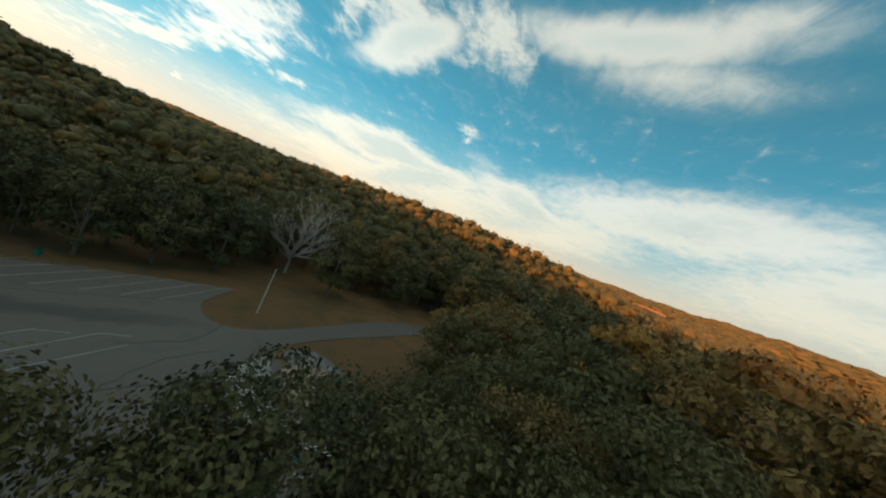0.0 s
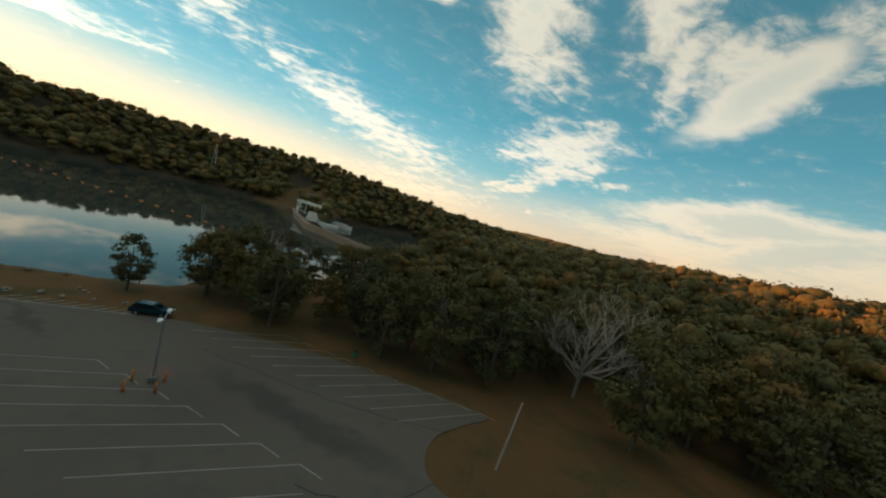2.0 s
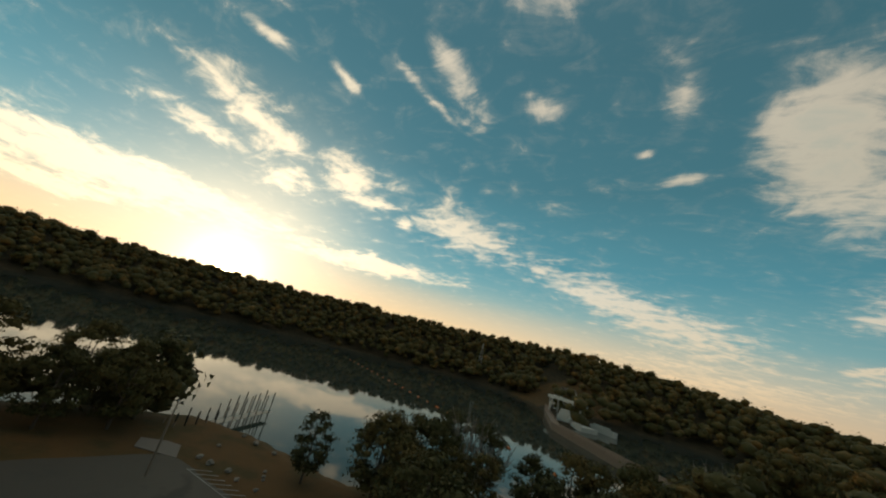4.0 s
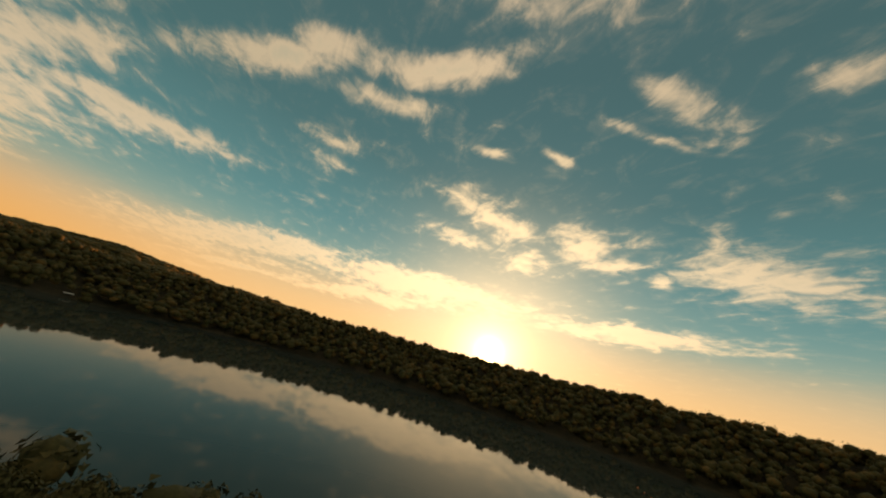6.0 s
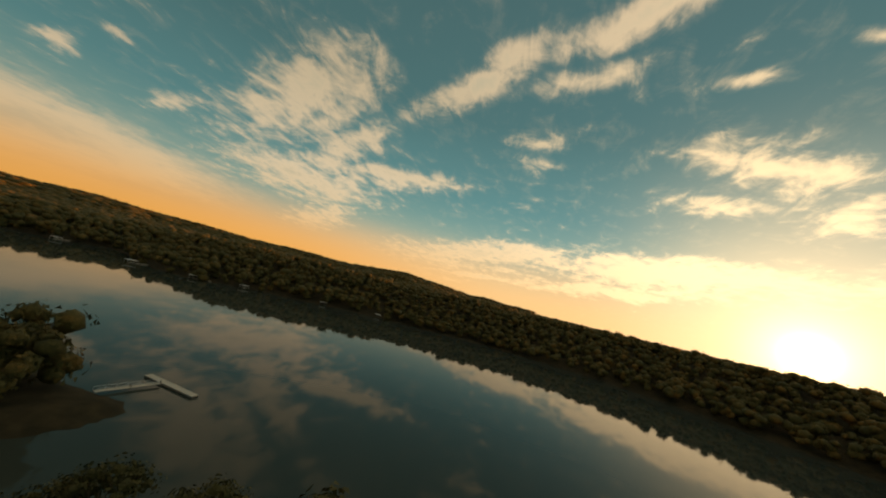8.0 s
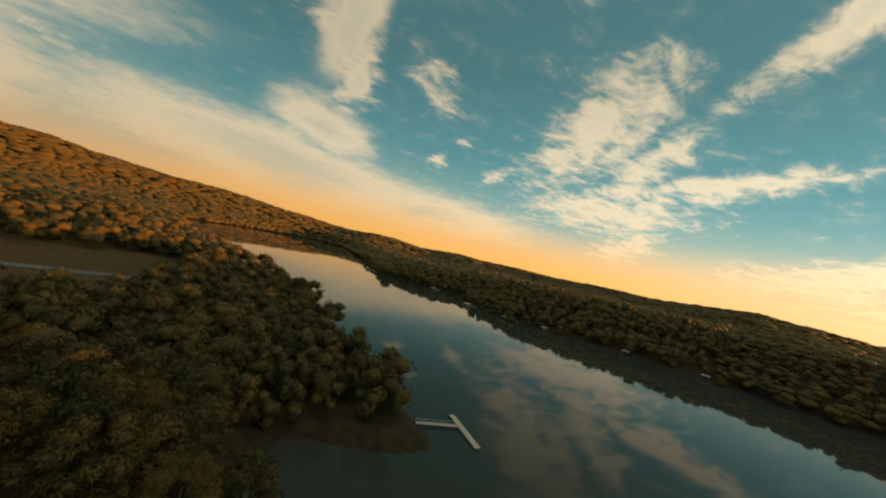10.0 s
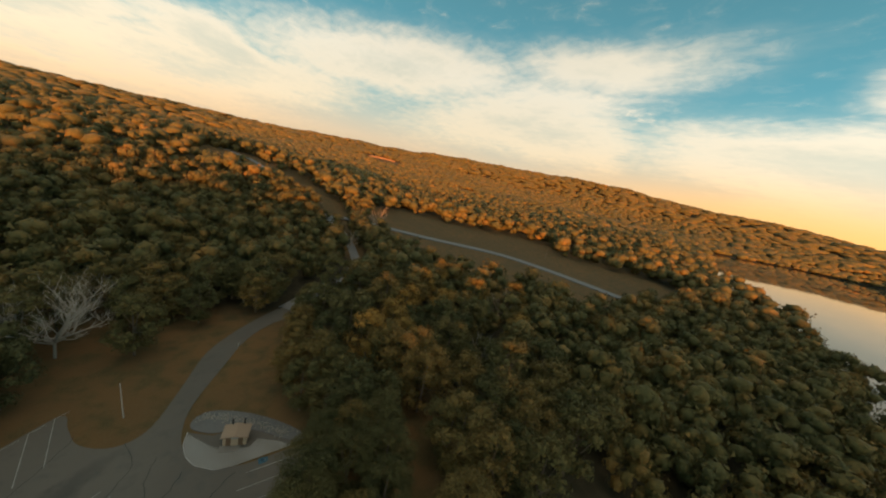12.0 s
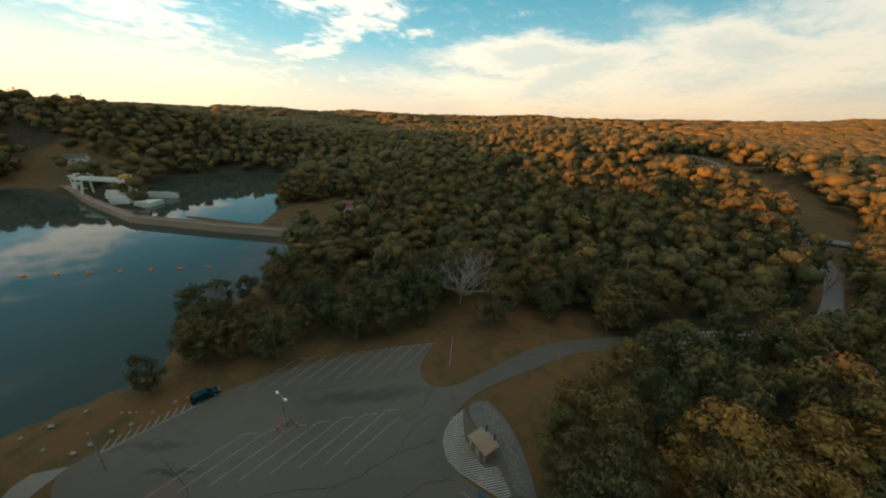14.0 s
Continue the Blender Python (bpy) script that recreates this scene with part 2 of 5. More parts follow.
def plain(name, colour, rough=0.7, metal=0.0, grain=8.0, amount=0.25, lumps=0.0):
    """Paint, metal, wood or stone: a base colour with stains and grain of two sizes."""
    m, n, b = material(name, rough, metal)
    pos = n.add("ShaderNodeTexCoord").outputs["Object"]
    a = n.noise(pos, grain, 4.0, 0.6)
    c = n.noise(pos, grain * 0.13, 2.0, 0.5)
    f = n.math("MULTIPLY_ADD", n.math("ADD", a, c), amount * 2, 1.0 - amount * 2)
    n.link(n.mix(1.0, colour, n.ramp(f, [(0, (0, 0, 0)), (1, (1, 1, 1))]), "MULTIPLY"), b.inputs["Base Color"])
    if lumps:
        bump(n, b, a, lumps, 0.03)
    return m


def world_pos(n):
    return n.add("ShaderNodeNewGeometry").outputs["Position"]


def make_ground():
    m, n, b = material("meadow_and_litter", 0.95, 0, 0.15)
    p = world_pos(n)
    big, mid, fine = n.noise(p, 0.02, 3), n.noise(p, 0.25, 4), n.noise(p, 3.0, 4, 0.7)
    c = n.mix(n.smooth(big, 0.35, 0.65), (0.105, 0.062, 0.027), (0.135, 0.072, 0.028))
    c = n.mix(n.smooth(mid, 0.4, 0.7), c, (0.074, 0.055, 0.023))
    c = n.mix(n.smooth(fine, 0.45, 0.75, 0, 0.6), c, (0.135, 0.088, 0.037))
    litter = n.mix(n.smooth(mid, 0.35, 0.7), (0.030, 0.025, 0.014), (0.055, 0.042, 0.022))
    edge = n.math("MULTIPLY", n.math("SUBTRACT", mid, 0.5), 14.0)
    opens = None
    for centre, reach in (((-32, 50, 0), 66.0), ((-84, 28, 0), 26.0), ((222, 80, 0), 140.0), ((-130, 168, 0), 66.0), ((136, 320, 0), 75.0), ((142, 225, 0), 55.0), ((-365, 198, 0), 52.0), ((910, 530, 0), 160.0), ((1060, 1010, 0), 150.0)):
        far_off = n.vmath("DISTANCE", n.vmath("MULTIPLY", p, (1, 1, 0)), centre)
        m_ = n.smooth(n.math("ADD", far_off, edge), reach - 8.0, reach + 8.0, 1.0, 0.0)
        opens = m_ if opens is None else n.math("MAXIMUM", opens, m_)
    c = n.mix(opens, litter, c)
    n.link(c, b.inputs["Base Color"])
    bump(n, b, fine, 0.5, 0.2)
    return m


def make_water():
    m, n, b = material("lake_water", 0.03, 0, 0.20)
    b.inputs["IOR"].default_value = 1.33
    p = world_pos(n)
    silt = n.smooth(n.math("ADD", n.vmath("DISTANCE", p, (-104, 120, 0)), n.math("MULTIPLY", n.noise(p, 0.06, 3), 40.0)), 18.0, 46.0, 0.75, 0.0)
    murk = n.mix(n.noise(p, 0.015, 3.0, 0.6), (0.033, 0.046, 0.040), (0.048, 0.056, 0.045))
    shoal = n.smooth(n.math("ADD", n.vmath("DISTANCE", p, (-92, 92, 0)), n.math("MULTIPLY", n.noise(p, 0.08, 4), 36.0)), 22.0, 52.0, 0.7, 0.0)
    murk = n.mix(shoal, murk, (0.085, 0.075, 0.062))
    n.link(n.mix(silt, murk, (0.13, 0.062, 0.036)), b.inputs["Base Color"])
    h = n.math("ADD", n.math("MULTIPLY", n.noise(p, 0.05, 2.0), 1.0), n.math("MULTIPLY", n.noise(p, 0.6, 2.0), 0.12))
    bump(n, b, h, 0.007, 1.0)
    return m


def make_asphalt():
    m, n, b = material("worn_asphalt", 0.9, 0, 0.25)
    p = world_pos(n)
    big, mid, fine = n.noise(p, 0.05, 3), n.noise(p, 0.4, 4, 0.6), n.noise(p, 9.0, 3)
    c = n.mix(n.smooth(big, 0.3, 0.7), (0.092, 0.078, 0.063), (0.116, 0.099, 0.079))
    c = n.mix(n.smooth(mid, 0.5, 0.75, 0, 0.5), c, (0.070, 0.066, 0.058))
    c = n.mix(n.smooth(fine, 0.4, 0.8, 0, 0.4), c, (0.105, 0.093, 0.078))
    wob = n.vmath("ADD", p, n.vmath("MULTIPLY", n.vmath("SUBTRACT", n.noise(p, 0.35, 3, color=True), (0.5, 0.5, 0.5)), (5, 5, 0)))
    for x0, y0, long, wide, turn, amount, tone in ((-31, 49, 17, 2.6, 22, 0.5, (0.035, 0.033, 0.03)), (-60, 30, 9, 1.2, 15, 0.5, (0.04, 0.038, 0.034)),
                                                   (-52, 27, 6, 0.8, 12, 0.7, (0.035, 0.033, 0.03)), (-50, 24, 4, 2.4, 10, 0.45, (0.17, 0.095, 0.07)), (-43, 40, 2.6, 2.2, 0, 0.5, (0.17, 0.10, 0.075))):
        flat_p = n.mapping(n.vmath("MULTIPLY", wob, (1, 1, 0)), (x0, y0, 0), turn, (long, wide, 1))
        g = n.add("ShaderNodeTexGradient", gradient_type="SPHERICAL")
        n.link(flat_p, g.inputs[0])
        c = n.mix(n.math("MULTIPLY", n.smooth(g.outputs[1], 0.0, 0.7), amount), c, tone)
    n.link(c, b.inputs["Base Color"])
    bump(n, b, fine, 0.3, 0.01)
    return m


def make_leaves(name, stops, random_from):
    """Foliage; the hue varies from tree to tree and from clump to clump."""
    m, n, b = material(name, 0.75, 0, 0.2)
    p = world_pos(n)
    g = n.add("ShaderNodeNewGeometry").outputs["Random Per Island"]
    if random_from == "object":
        r = n.add("ShaderNodeObjectInfo").outputs["Random"]
    else:
        r = n.smooth(n.noise(p, 0.075, 3.0, 0.75), 0.22, 0.78)
    v = n.math("ADD", n.math("MULTIPLY", r, 0.62 if random_from == "object" else 0.78), n.math("MULTIPLY", g, 0.18))
    c = n.ramp(v, stops)
    fine = n.noise(p, 1.4, 3.0, 0.7)
    c = n.mix(1.0, c, n.ramp(fine, [(0.25, (0.70, 0.70, 0.66)), (0.75, (1.2, 1.18, 1.08))]), "MULTIPLY")
    n.link(c, b.inputs["Base Color"])
    bump(n, b, fine, 0.35, 0.4)
    return m


GREENS = [(0.0, (0.050, 0.052, 0.020)), (0.42, (0.084, 0.073, 0.026)), (0.60, (0.118, 0.086, 0.028)),
          (0.78, (0.172, 0.101, 0.029)), (1.0, (0.265, 0.129, 0.031))]
M_GROUND, M_WATER, M_ASPHALT = make_ground(), make_water(), make_asphalt()
M_LEAF = make_leaves("leaves", GREENS, "object")
M_FOREST = make_leaves("forest_leaves", GREENS, "place")
# autumn leaves with the low sun's gold put into the colour
M_SUNLIT_AMBER = make_leaves("amber_leaves", [(0.0, (0.13, 0.092, 0.026)), (0.5, (0.22, 0.125, 0.03)), (1.0, (0.33, 0.165, 0.034))], "place")
M_BARK = plain("bark", (0.12, 0.09, 0.065), 0.9, 0, 6.0, 0.3, 0.5)
M_DEAD = plain("bleached_wood", (0.31, 0.265, 0.22), 0.85, 0, 5.0, 0.2, 0.3)
M_PAINT = plain("road_paint", (0.29, 0.275, 0.25), 0.8, 0, 2.0, 0.34)
M_STRIPE = plain("apron_paint", (0.36, 0.34, 0.31), 0.8, 0, 2.0, 0.30)
M_CONCRETE = plain("concrete", (0.19, 0.165, 0.14), 0.9, 0, 1.2, 0.2, 0.2)


# ---- mesh helpers ----
def mesh_object(name, verts, faces, mat, parent=None, smooth=False):
    me = bpy.data.meshes.new(name)
    me.from_pydata([tuple(v) for v in verts], [], [tuple(f) for f in faces])
    me.materials.append(mat)
    if smooth:
        me.shade_smooth()
    ob = new(name, me)
    ob.parent = parent
    return ob


def part(name, bm, mat, parent=None, label="", smooth=False):
    me = bpy.data.meshes.new(name)
    bm.to_mesh(me)
    bm.free()
    me.materials.append(mat)
    if smooth:
        me.shade_smooth()
    ob = new(name, me)
    ob.parent = parent
    if label:
        tagged(ob, label)
    return ob


def empty(name, m=None):
    ob = new(name)
    if m is not None:
        ob.matrix_world = m
    return ob


# ---- the lie of the land ----
def smooth_outline(pts, n=6):
    """A closed Catmull-Rom curve through the points."""
    p, res = np.array(pts, float), []
    for i in range(len(p)):
        a, b, c, d = p[i - 1], p[i], p[(i + 1) % len(p)], p[(i + 2) % len(p)]
        for s in np.arange(n) / n:
            res.append(0.5 * (2 * b + (c - a) * s + (2 * a - 5 * b + 4 * c - d) * s * s + (3 * b - a - 3 * c + d) * s ** 3))
    return np.array(res)


LOT = smooth_outline([(-23.37, 70), (-22.82, 65.4), (-22.64, 59.9), (-19.27, 55.4), (-14.27, 56.2), (-6.54, 64.4), (3.02, 74.8), (16.22, 81.8), (29.41, 85.4), (31.23, 79.4),
                      (19.4, 77.2), (11, 73.4), (3, 66.6), (-7, 57.6), (-11.4, 51.2), (-12.81, 45.9), (-11.9, 40.9), (-7.9, 36.8), (2.11, 32), (-1.53, 25.9), (-14.27, 23),
                      (-26.1, 18.4), (-41.6, 12.4), (-55, 14.5), (-62, 18.2), (-68.4, 22.4), (-67.8, 26.6), (-66.14, 29.4), (-62.05, 38.9), (-56.13, 47.4), (-47.03, 55.9), (-36.11, 63.4)], 4)


def lot_z(x, y):
    """The car park falls gently away from the wood."""
    return 7.18 + 0.0505 * x - 0.0567 * y


LAKE = np.array([(-91, 13), (-82, 0), (-65, -14), (-40, -22), (-15, -22), (5, -14), (18, -11), (27, -14), (33, -26), (30, -36), (20, -45), (13, -54), (10.5, -63),
                 (14, -68), (24, -70), (52, -79), (92, -84), (125, -96), (205, -114), (330, -125), (430, -105), (540, -100), (760, -125), (1050, -150), (1350, -400),
                 (1600, -800), (1400, -860), (1150, -760), (800, -580), (629, -485), (463, -393), (430, -372), (418, -400), (350, -415), (325, -472),
                 (292, -450), (213, -368), (160, -352), (110, -378)])
LAKE2 = np.array([(25, -398), (-48, -406), (-180, -385), (-280, -330), (-350, -240), (-400, -130), (-430, -20), (-450, 90), (-420, 135), (-350, 165), (-262, 145),
                  (-128, 138), (-110, 132), (-103, 122), (-93, 103), (-89, 77), (-87, 62), (-84, 52), (-79, 45), (-84, 35), (-89, 25)])
LAKE = np.concatenate([LAKE, LAKE2])


RIVER = np.array([(-140, 144), (-190, 144), (-228, 146), (-246, 166), (-284, 190), (-310, 228), (-300, 280), (-235, 315), (-218, 285), (-202, 248), (-174, 203), (-153, 176)])


def distance_inside(px, py, poly):
    """Signed distance to a polygon, positive outside it."""
    best = np.full(px.shape, 1e9)
    inside = np.zeros(px.shape, bool)
    for (ax, ay), (bx, by) in zip(poly, np.roll(poly, -1, 0)):
        dx, dy = bx - ax, by - ay
        s = np.clip(((px - ax) * dx + (py - ay) * dy) / (dx * dx + dy * dy), 0, 1)
        best = np.minimum(best, np.hypot(px - ax - s * dx, py - ay - s * dy))
        if ay != by:
            inside ^= ((ay > py) != (by > py)) & (px < (bx - ax) * (py - ay) / (by - ay) + ax)
    return np.where(inside, -best, best)


def step(v, lo, hi):
    s = np.clip((v - lo) / (hi - lo), 0, 1)
    return s * s * (3 - 2 * s)


def waves(x, y, size, seed):
    """Smooth rolling variation, about -1 to 1."""
    a = seed * 1.7
    return (np.sin(x / size + a) * np.cos(y / size * 1.13 - a) + 0.6 * np.sin((x + y) / size * 1.7 + 2 * a)
            + 0.4 * np.cos((x - 1.3 * y) / size * 2.9 - a)) / 2.0


def ground_height(x, y):
    sd = np.minimum(distance_inside(x, y, LAKE), distance_inside(x, y, RIVER))
    r = np.hypot(x, y)
    az = np.degrees(np.arctan2(-x, y)) % 360
    h = np.where(sd > 0, 1.95 * step(sd, 0, 5), -3.0 * step(-sd, 0, 12))
    land = step(sd, 10, 90)
    # ridge across the lake
    k = np.interp(az, [0, 16, 27, 41, 48, 55, 64, 75, 88, 102, 118, 138, 162, 185, 205, 225, 240, 360],
                  [0, 0.05, 0.1, 0.42, 0.64, 0.79, 0.88, 0.88, 0.84, 0.8, 0.73, 0.66, 0.57, 0.49, 0.42, 0.3, 0.0, 0])
    ridge = 58 * k * step(sd, -5, 150) * step(r, 260, 420) * (1 + 0.10 * waves(x, y, 150, 2))
    # wooded rise behind the lot and rolling country
    rise = 20 * np.exp(-(((x - 150) / 190) ** 2 + ((y - 390) / 150) ** 2)) + 30 * np.exp(-(((x - 40) / 300) ** 2 + ((y - 760) / 230) ** 2))
    rise = rise + 4 * np.exp(-(((x - 75) / 60) ** 2 + ((y - 12) / 70) ** 2)) + 6 * step(y, 85, 230) * np.exp(-((x - 30) / 170) ** 2)
    rise = rise + 48 * np.exp(-(((x - 1180) / 380) ** 2 + ((y - 1120) / 380) ** 2))
    roll = (3 + 0.006 * r) * (0.6 + waves(x, y, 210, 5)) * step(r, 120, 500)
    el = np.interp(az, [0, 40, 90, 165, 171, 177, 182, 189, 220, 240, 258, 275, 292, 320, 335, 360], [0.7, 0.5, 0.6, 0.5, 1.7, 2.4, 1.4, 0.7, 0.8, 0.9, 1.9, 2.8, 2.6, 1.2, 0.7, 0.7])
    far = (50 + 2800 * np.tan(np.radians(el))) * step(r, 1300, 2800) * (1 + 0.06 * waves(x, y, 260, 9))
    flat = 1 - step(np.hypot(x + 28, y - 48) - 62, 0, 60) * 1.0
    fall = (np.maximum(lot_z(x, y), 1.1) - 2.03) * step(sd, 0, 12) * (1 - step(distance_inside(x, y, LOT), 10, 75)) * (r < 260)
    return h + fall + land * ((1 - flat) * (rise + roll * (k < 0.6)) + far * (1 - 0.6 * np.minimum(k, 1))) + np.where(sd > -5, ridge, 0)


def make_ground_sheet():
    radii = np.concatenate([np.arange(3, 150, 3.0), 150 * 1.035 ** np.arange(0, 101)])
    radii = radii[radii < 4700]
    ang = np.linspace(0, 2 * np.pi, 361)[:-1]
    rr, aa = np.meshgrid(radii, ang, indexing="ij")
    x, y = rr * np.cos(aa) - 30, rr * np.sin(aa) + 40
    z = ground_height(x, y)
    verts = np.stack([x.ravel(), y.ravel(), z.ravel()], 1).tolist()
    nr, na = rr.shape
    faces = []
    for i in range(nr - 1):
        for j in range(na):
            q = (j + 1) % na
            faces.append((i * na + j, (i + 1) * na + j, (i + 1) * na + q, i * na + q))
    verts.append((-30, 40, 1.95))
    faces += [(len(verts) - 1, j, (j + 1) % na) for j in range(na)]
    ob = mesh_object("ground", verts, faces, M_GROUND, smooth=True)
    return tagged(ob, "rolling brown grass and leaf litter over the whole valley", "ground", kind="structure")


make_ground_sheet()
water = mesh_object("water", [(-4500, -4500, 0), (4500, -4500, 0), (4500, 4500, 0), (-4500, 4500, 0)], [(0, 1, 2, 3)], M_WATER)
tagged(water, "calm dark teal lake mirroring the evening sky", "water", kind="structure")


def slab(name, outline, top, thick, mat, parent=None):
    bm = bmesh.new()
    up = [bm.verts.new((x, y, lot_z(x, y) + top)) for x, y in outline]
    low = [bm.verts.new((x, y, lot_z(x, y) + top - thick)) for x, y in outline]
    face = bm.faces.new(up)
    for i in range(len(up)):
        q = (i + 1) % len(up)
        bm.faces.new((up[i], low[i], low[q], up[q]))
    bmesh.ops.recalc_face_normals(bm, faces=bm.faces)
    bmesh.ops.triangulate(bm, faces=[face])
    return part(name, bm, mat, parent)


rng = np.random.default_rng(4)


def ico(sub):
    bm = bmesh.new()
    bmesh.ops.create_icosphere(bm, subdivisions=sub, radius=1.0)
    v = np.array([q.co[:] for q in bm.verts])
    f = np.array([[q.index for q in t.verts] for t in bm.faces])
    bm.free()
    return v, f


ICO0, ICO1 = ico(1), ico(2)


def lumpy(v, amount, seed):
    """Push the points of a ball in and out."""
    k = np.array([noise.noise(Vector(p) * 1.7 + Vector((seed * 7.3, seed, -seed))) for p in v])
    return v * (1 + amount * k)[:, None]


def crown_template(lumps, ball, seed, leaves=0, rough=0.6):
    """A crown of unit width and height one, as arrays."""
    g = np.random.default_rng(seed)
    vs, fs, off = [], [], 0
    for i in range(lumps):
        v = lumpy(ball[0], rough, seed * 31 + i)
        if lumps == 1:
            c, s = np.array((0, 0, 0.5)), np.array((0.55, 0.55, 0.5))
        else:
            e, a = g.uniform(-0.95, 1.0), g.uniform(0, 6.28)
            size = 0.62 / lumps ** 0.42
            q = (0.5 - size * 0.6) * np.sqrt(max(0.03, 1 - e * e)) * g.uniform(0.55, 1.0)
            c = np.array((q * np.cos(a), q * np.sin(a), 0.52 + 0.40 * e))
            s = np.array((1, 1, 0.85)) * size * g.uniform(0.75, 1.2)
        vs.append(v * s * (0.72 if leaves else 1.0) + c)
        fs.append(ball[1] + off)
        off += len(v)
        if leaves:
            d = g.normal(0, 1, (leaves, 3))
            d[:, 2] = np.abs(d[:, 2]) - 0.35
            d /= np.linalg.norm(d, axis=1)[:, None]
            o = d * s * g.uniform(0.7, 1.2, (leaves, 1)) + c
            u = np.cross(d, g.normal(0, 1, (leaves, 3)))
            u /= np.linalg.norm(u, axis=1)[:, None]
            k = np.cross(d, u) + d * g.uniform(-0.7, 0.7, (leaves, 1))
            q = g.uniform(0.028, 0.056, (leaves, 1)) * (1.5 if lumps < 6 else 1.0)
            vs.append(np.stack([o - u * q, o + u * q, o + k * q * 1.3], 1).reshape(-1, 3))
            i3 = off + 3 * np.arange(leaves)
            fs.append(np.stack([i3, i3 + 1, i3 + 2], 1))
            off += 3 * leaves
    return np.concatenate(vs), np.concatenate(fs)


# ---- mesh building blocks ----
def box(bm, sx, sy, sz, at=(0, 0, 0), turn=0.0, bevel=0.0):
    """A box standing on `at`, with slightly rounded edges."""
    m = Matrix.Translation((at[0], at[1], at[2] + sz / 2)) @ Matrix.Rotation(radians(turn), 4, "Z") @ Matrix.Diagonal((sx, sy, sz, 1))
    r = bmesh.ops.create_cube(bm, size=1.0, matrix=m)
    if bevel:
        edges = list({e for v in r["verts"] for e in v.link_edges})
        bmesh.ops.bevel(bm, geom=edges, offset=bevel, segments=2, affect="EDGES", profile=0.6)


def rod(bm, a, b, r0, r1=None, seg=8):
    """A round bar from a to b."""
    a, b = Vector(a), Vector(b)
    d = b - a
    m = Matrix.Translation((a + b) / 2) @ d.to_track_quat("Z", "Y").to_matrix().to_4x4()
    bmesh.ops.create_cone(bm, cap_ends=True, segments=seg, radius1=r0, radius2=r0 if r1 is None else r1, depth=d.length, matrix=m)


def ribbon(points, width, z):
    """A flat strip of ground along a line of points."""
    p = np.array(points, float)
    d = np.gradient(p, axis=0)
    n = np.stack([-d[:, 1], d[:, 0]], 1) / np.linalg.norm(d, axis=1)[:, None]
    return p + n * width / 2, p - n * width / 2


def strip(name, points, width, lift, mat, parent=None, thick=0.12, on_lot=False):
    """A strip laid on the ground, following its height."""
    a, b = ribbon(points, width, 0)
    za = ground_height(a[:, 0], a[:, 1]) if not on_lot else lot_z(a[:, 0], a[:, 1])
    zb = ground_height(b[:, 0], b[:, 1]) if not on_lot else lot_z(b[:, 0], b[:, 1])
    z = np.maximum(za, zb) + lift
    n = len(a)
    v = [(x, y, h) for (x, y), h in zip(a, z)] + [(x, y, h) for (x, y), h in zip(b, z)]
    v += [(x, y, h - thick) for x, y, h in v]
    f = []
    for i in range(n - 1):
        f += [(i, n + i, n + i + 1, i + 1), (2 * n + i, i, i + 1, 2 * n + i + 1), (n + i, 3 * n + i, 3 * n + i + 1, n + i + 1)]
    return mesh_object(name, v, f, mat, parent)


def curve_points(pts, n=8):
    """An open smooth line through the points."""
    p, res = np.array(pts, float), []
    p = np.concatenate([[2 * p[0] - p[1]], p, [2 * p[-1] - p[-2]]])
    for i in range(1, len(p) - 2):
        a, b, c, d = p[i - 1], p[i], p[i + 1], p[i + 2]
        for s in np.arange(n) / n:
            res.append(0.5 * (2 * b + (c - a) * s + (2 * a - 5 * b + 4 * c - d) * s * s + (3 * b - a - 3 * c + d) * s ** 3))
    res.append(p[-2])
    return np.array(res)


# ---- car park ----
lot = slab("road", LOT, 0.0, 0.35, M_ASPHALT)
tagged(lot, "worn grey asphalt car park with an access road and cracks", "car park", kind="structure")


def paint_line(a, b, width=0.085, name="parking_line", mat=None, parent=None):
    a, b = np.array(a, float), np.array(b, float)
    d = (b - a) / np.linalg.norm(b - a)
    n = np.array((-d[1], d[0])) * width / 2
    cuts = max(2, int(np.linalg.norm(b - a) / 1.5))
    bm = bmesh.new()
    prev = None
    for i in range(cuts + 1):
        c = a + (b - a) * i / cuts
        wob = 1 + 0.25 * math.sin(i * 2.3 + a[0])
        pair = [bm.verts.new((*q, lot_z(*q) + 0.016)) for q in (c + n * wob, c - n * wob)]
        if prev:
            bm.faces.new((prev[0], prev[1], pair[1], pair[0]))
        prev = pair
    g = bmesh.ops.extrude_face_region(bm, geom=bm.faces[:])
    for q in g["geom"]:
        if isinstance(q, bmesh.types.BMVert):
            q.co.z -= 0.008
    bmesh.ops.recalc_face_normals(bm, faces=bm.faces)
    return part(name, bm, mat or M_PAINT, parent or lot)


def stall_row(start, along, count, foot, long_hook=True, last_plain=False):
    """Long stalls for a car and boat trailer: a line each and a short hook at its head."""
    for i in range(count):
        head = np.array(start) + np.array(along) * i
        paint_line(head, head + np.array(foot))
        if long_hook and not (last_plain and i == 0):
            paint_line(head, head + np.array((0.9, 0.12)) + np.array(along) * -0.35)


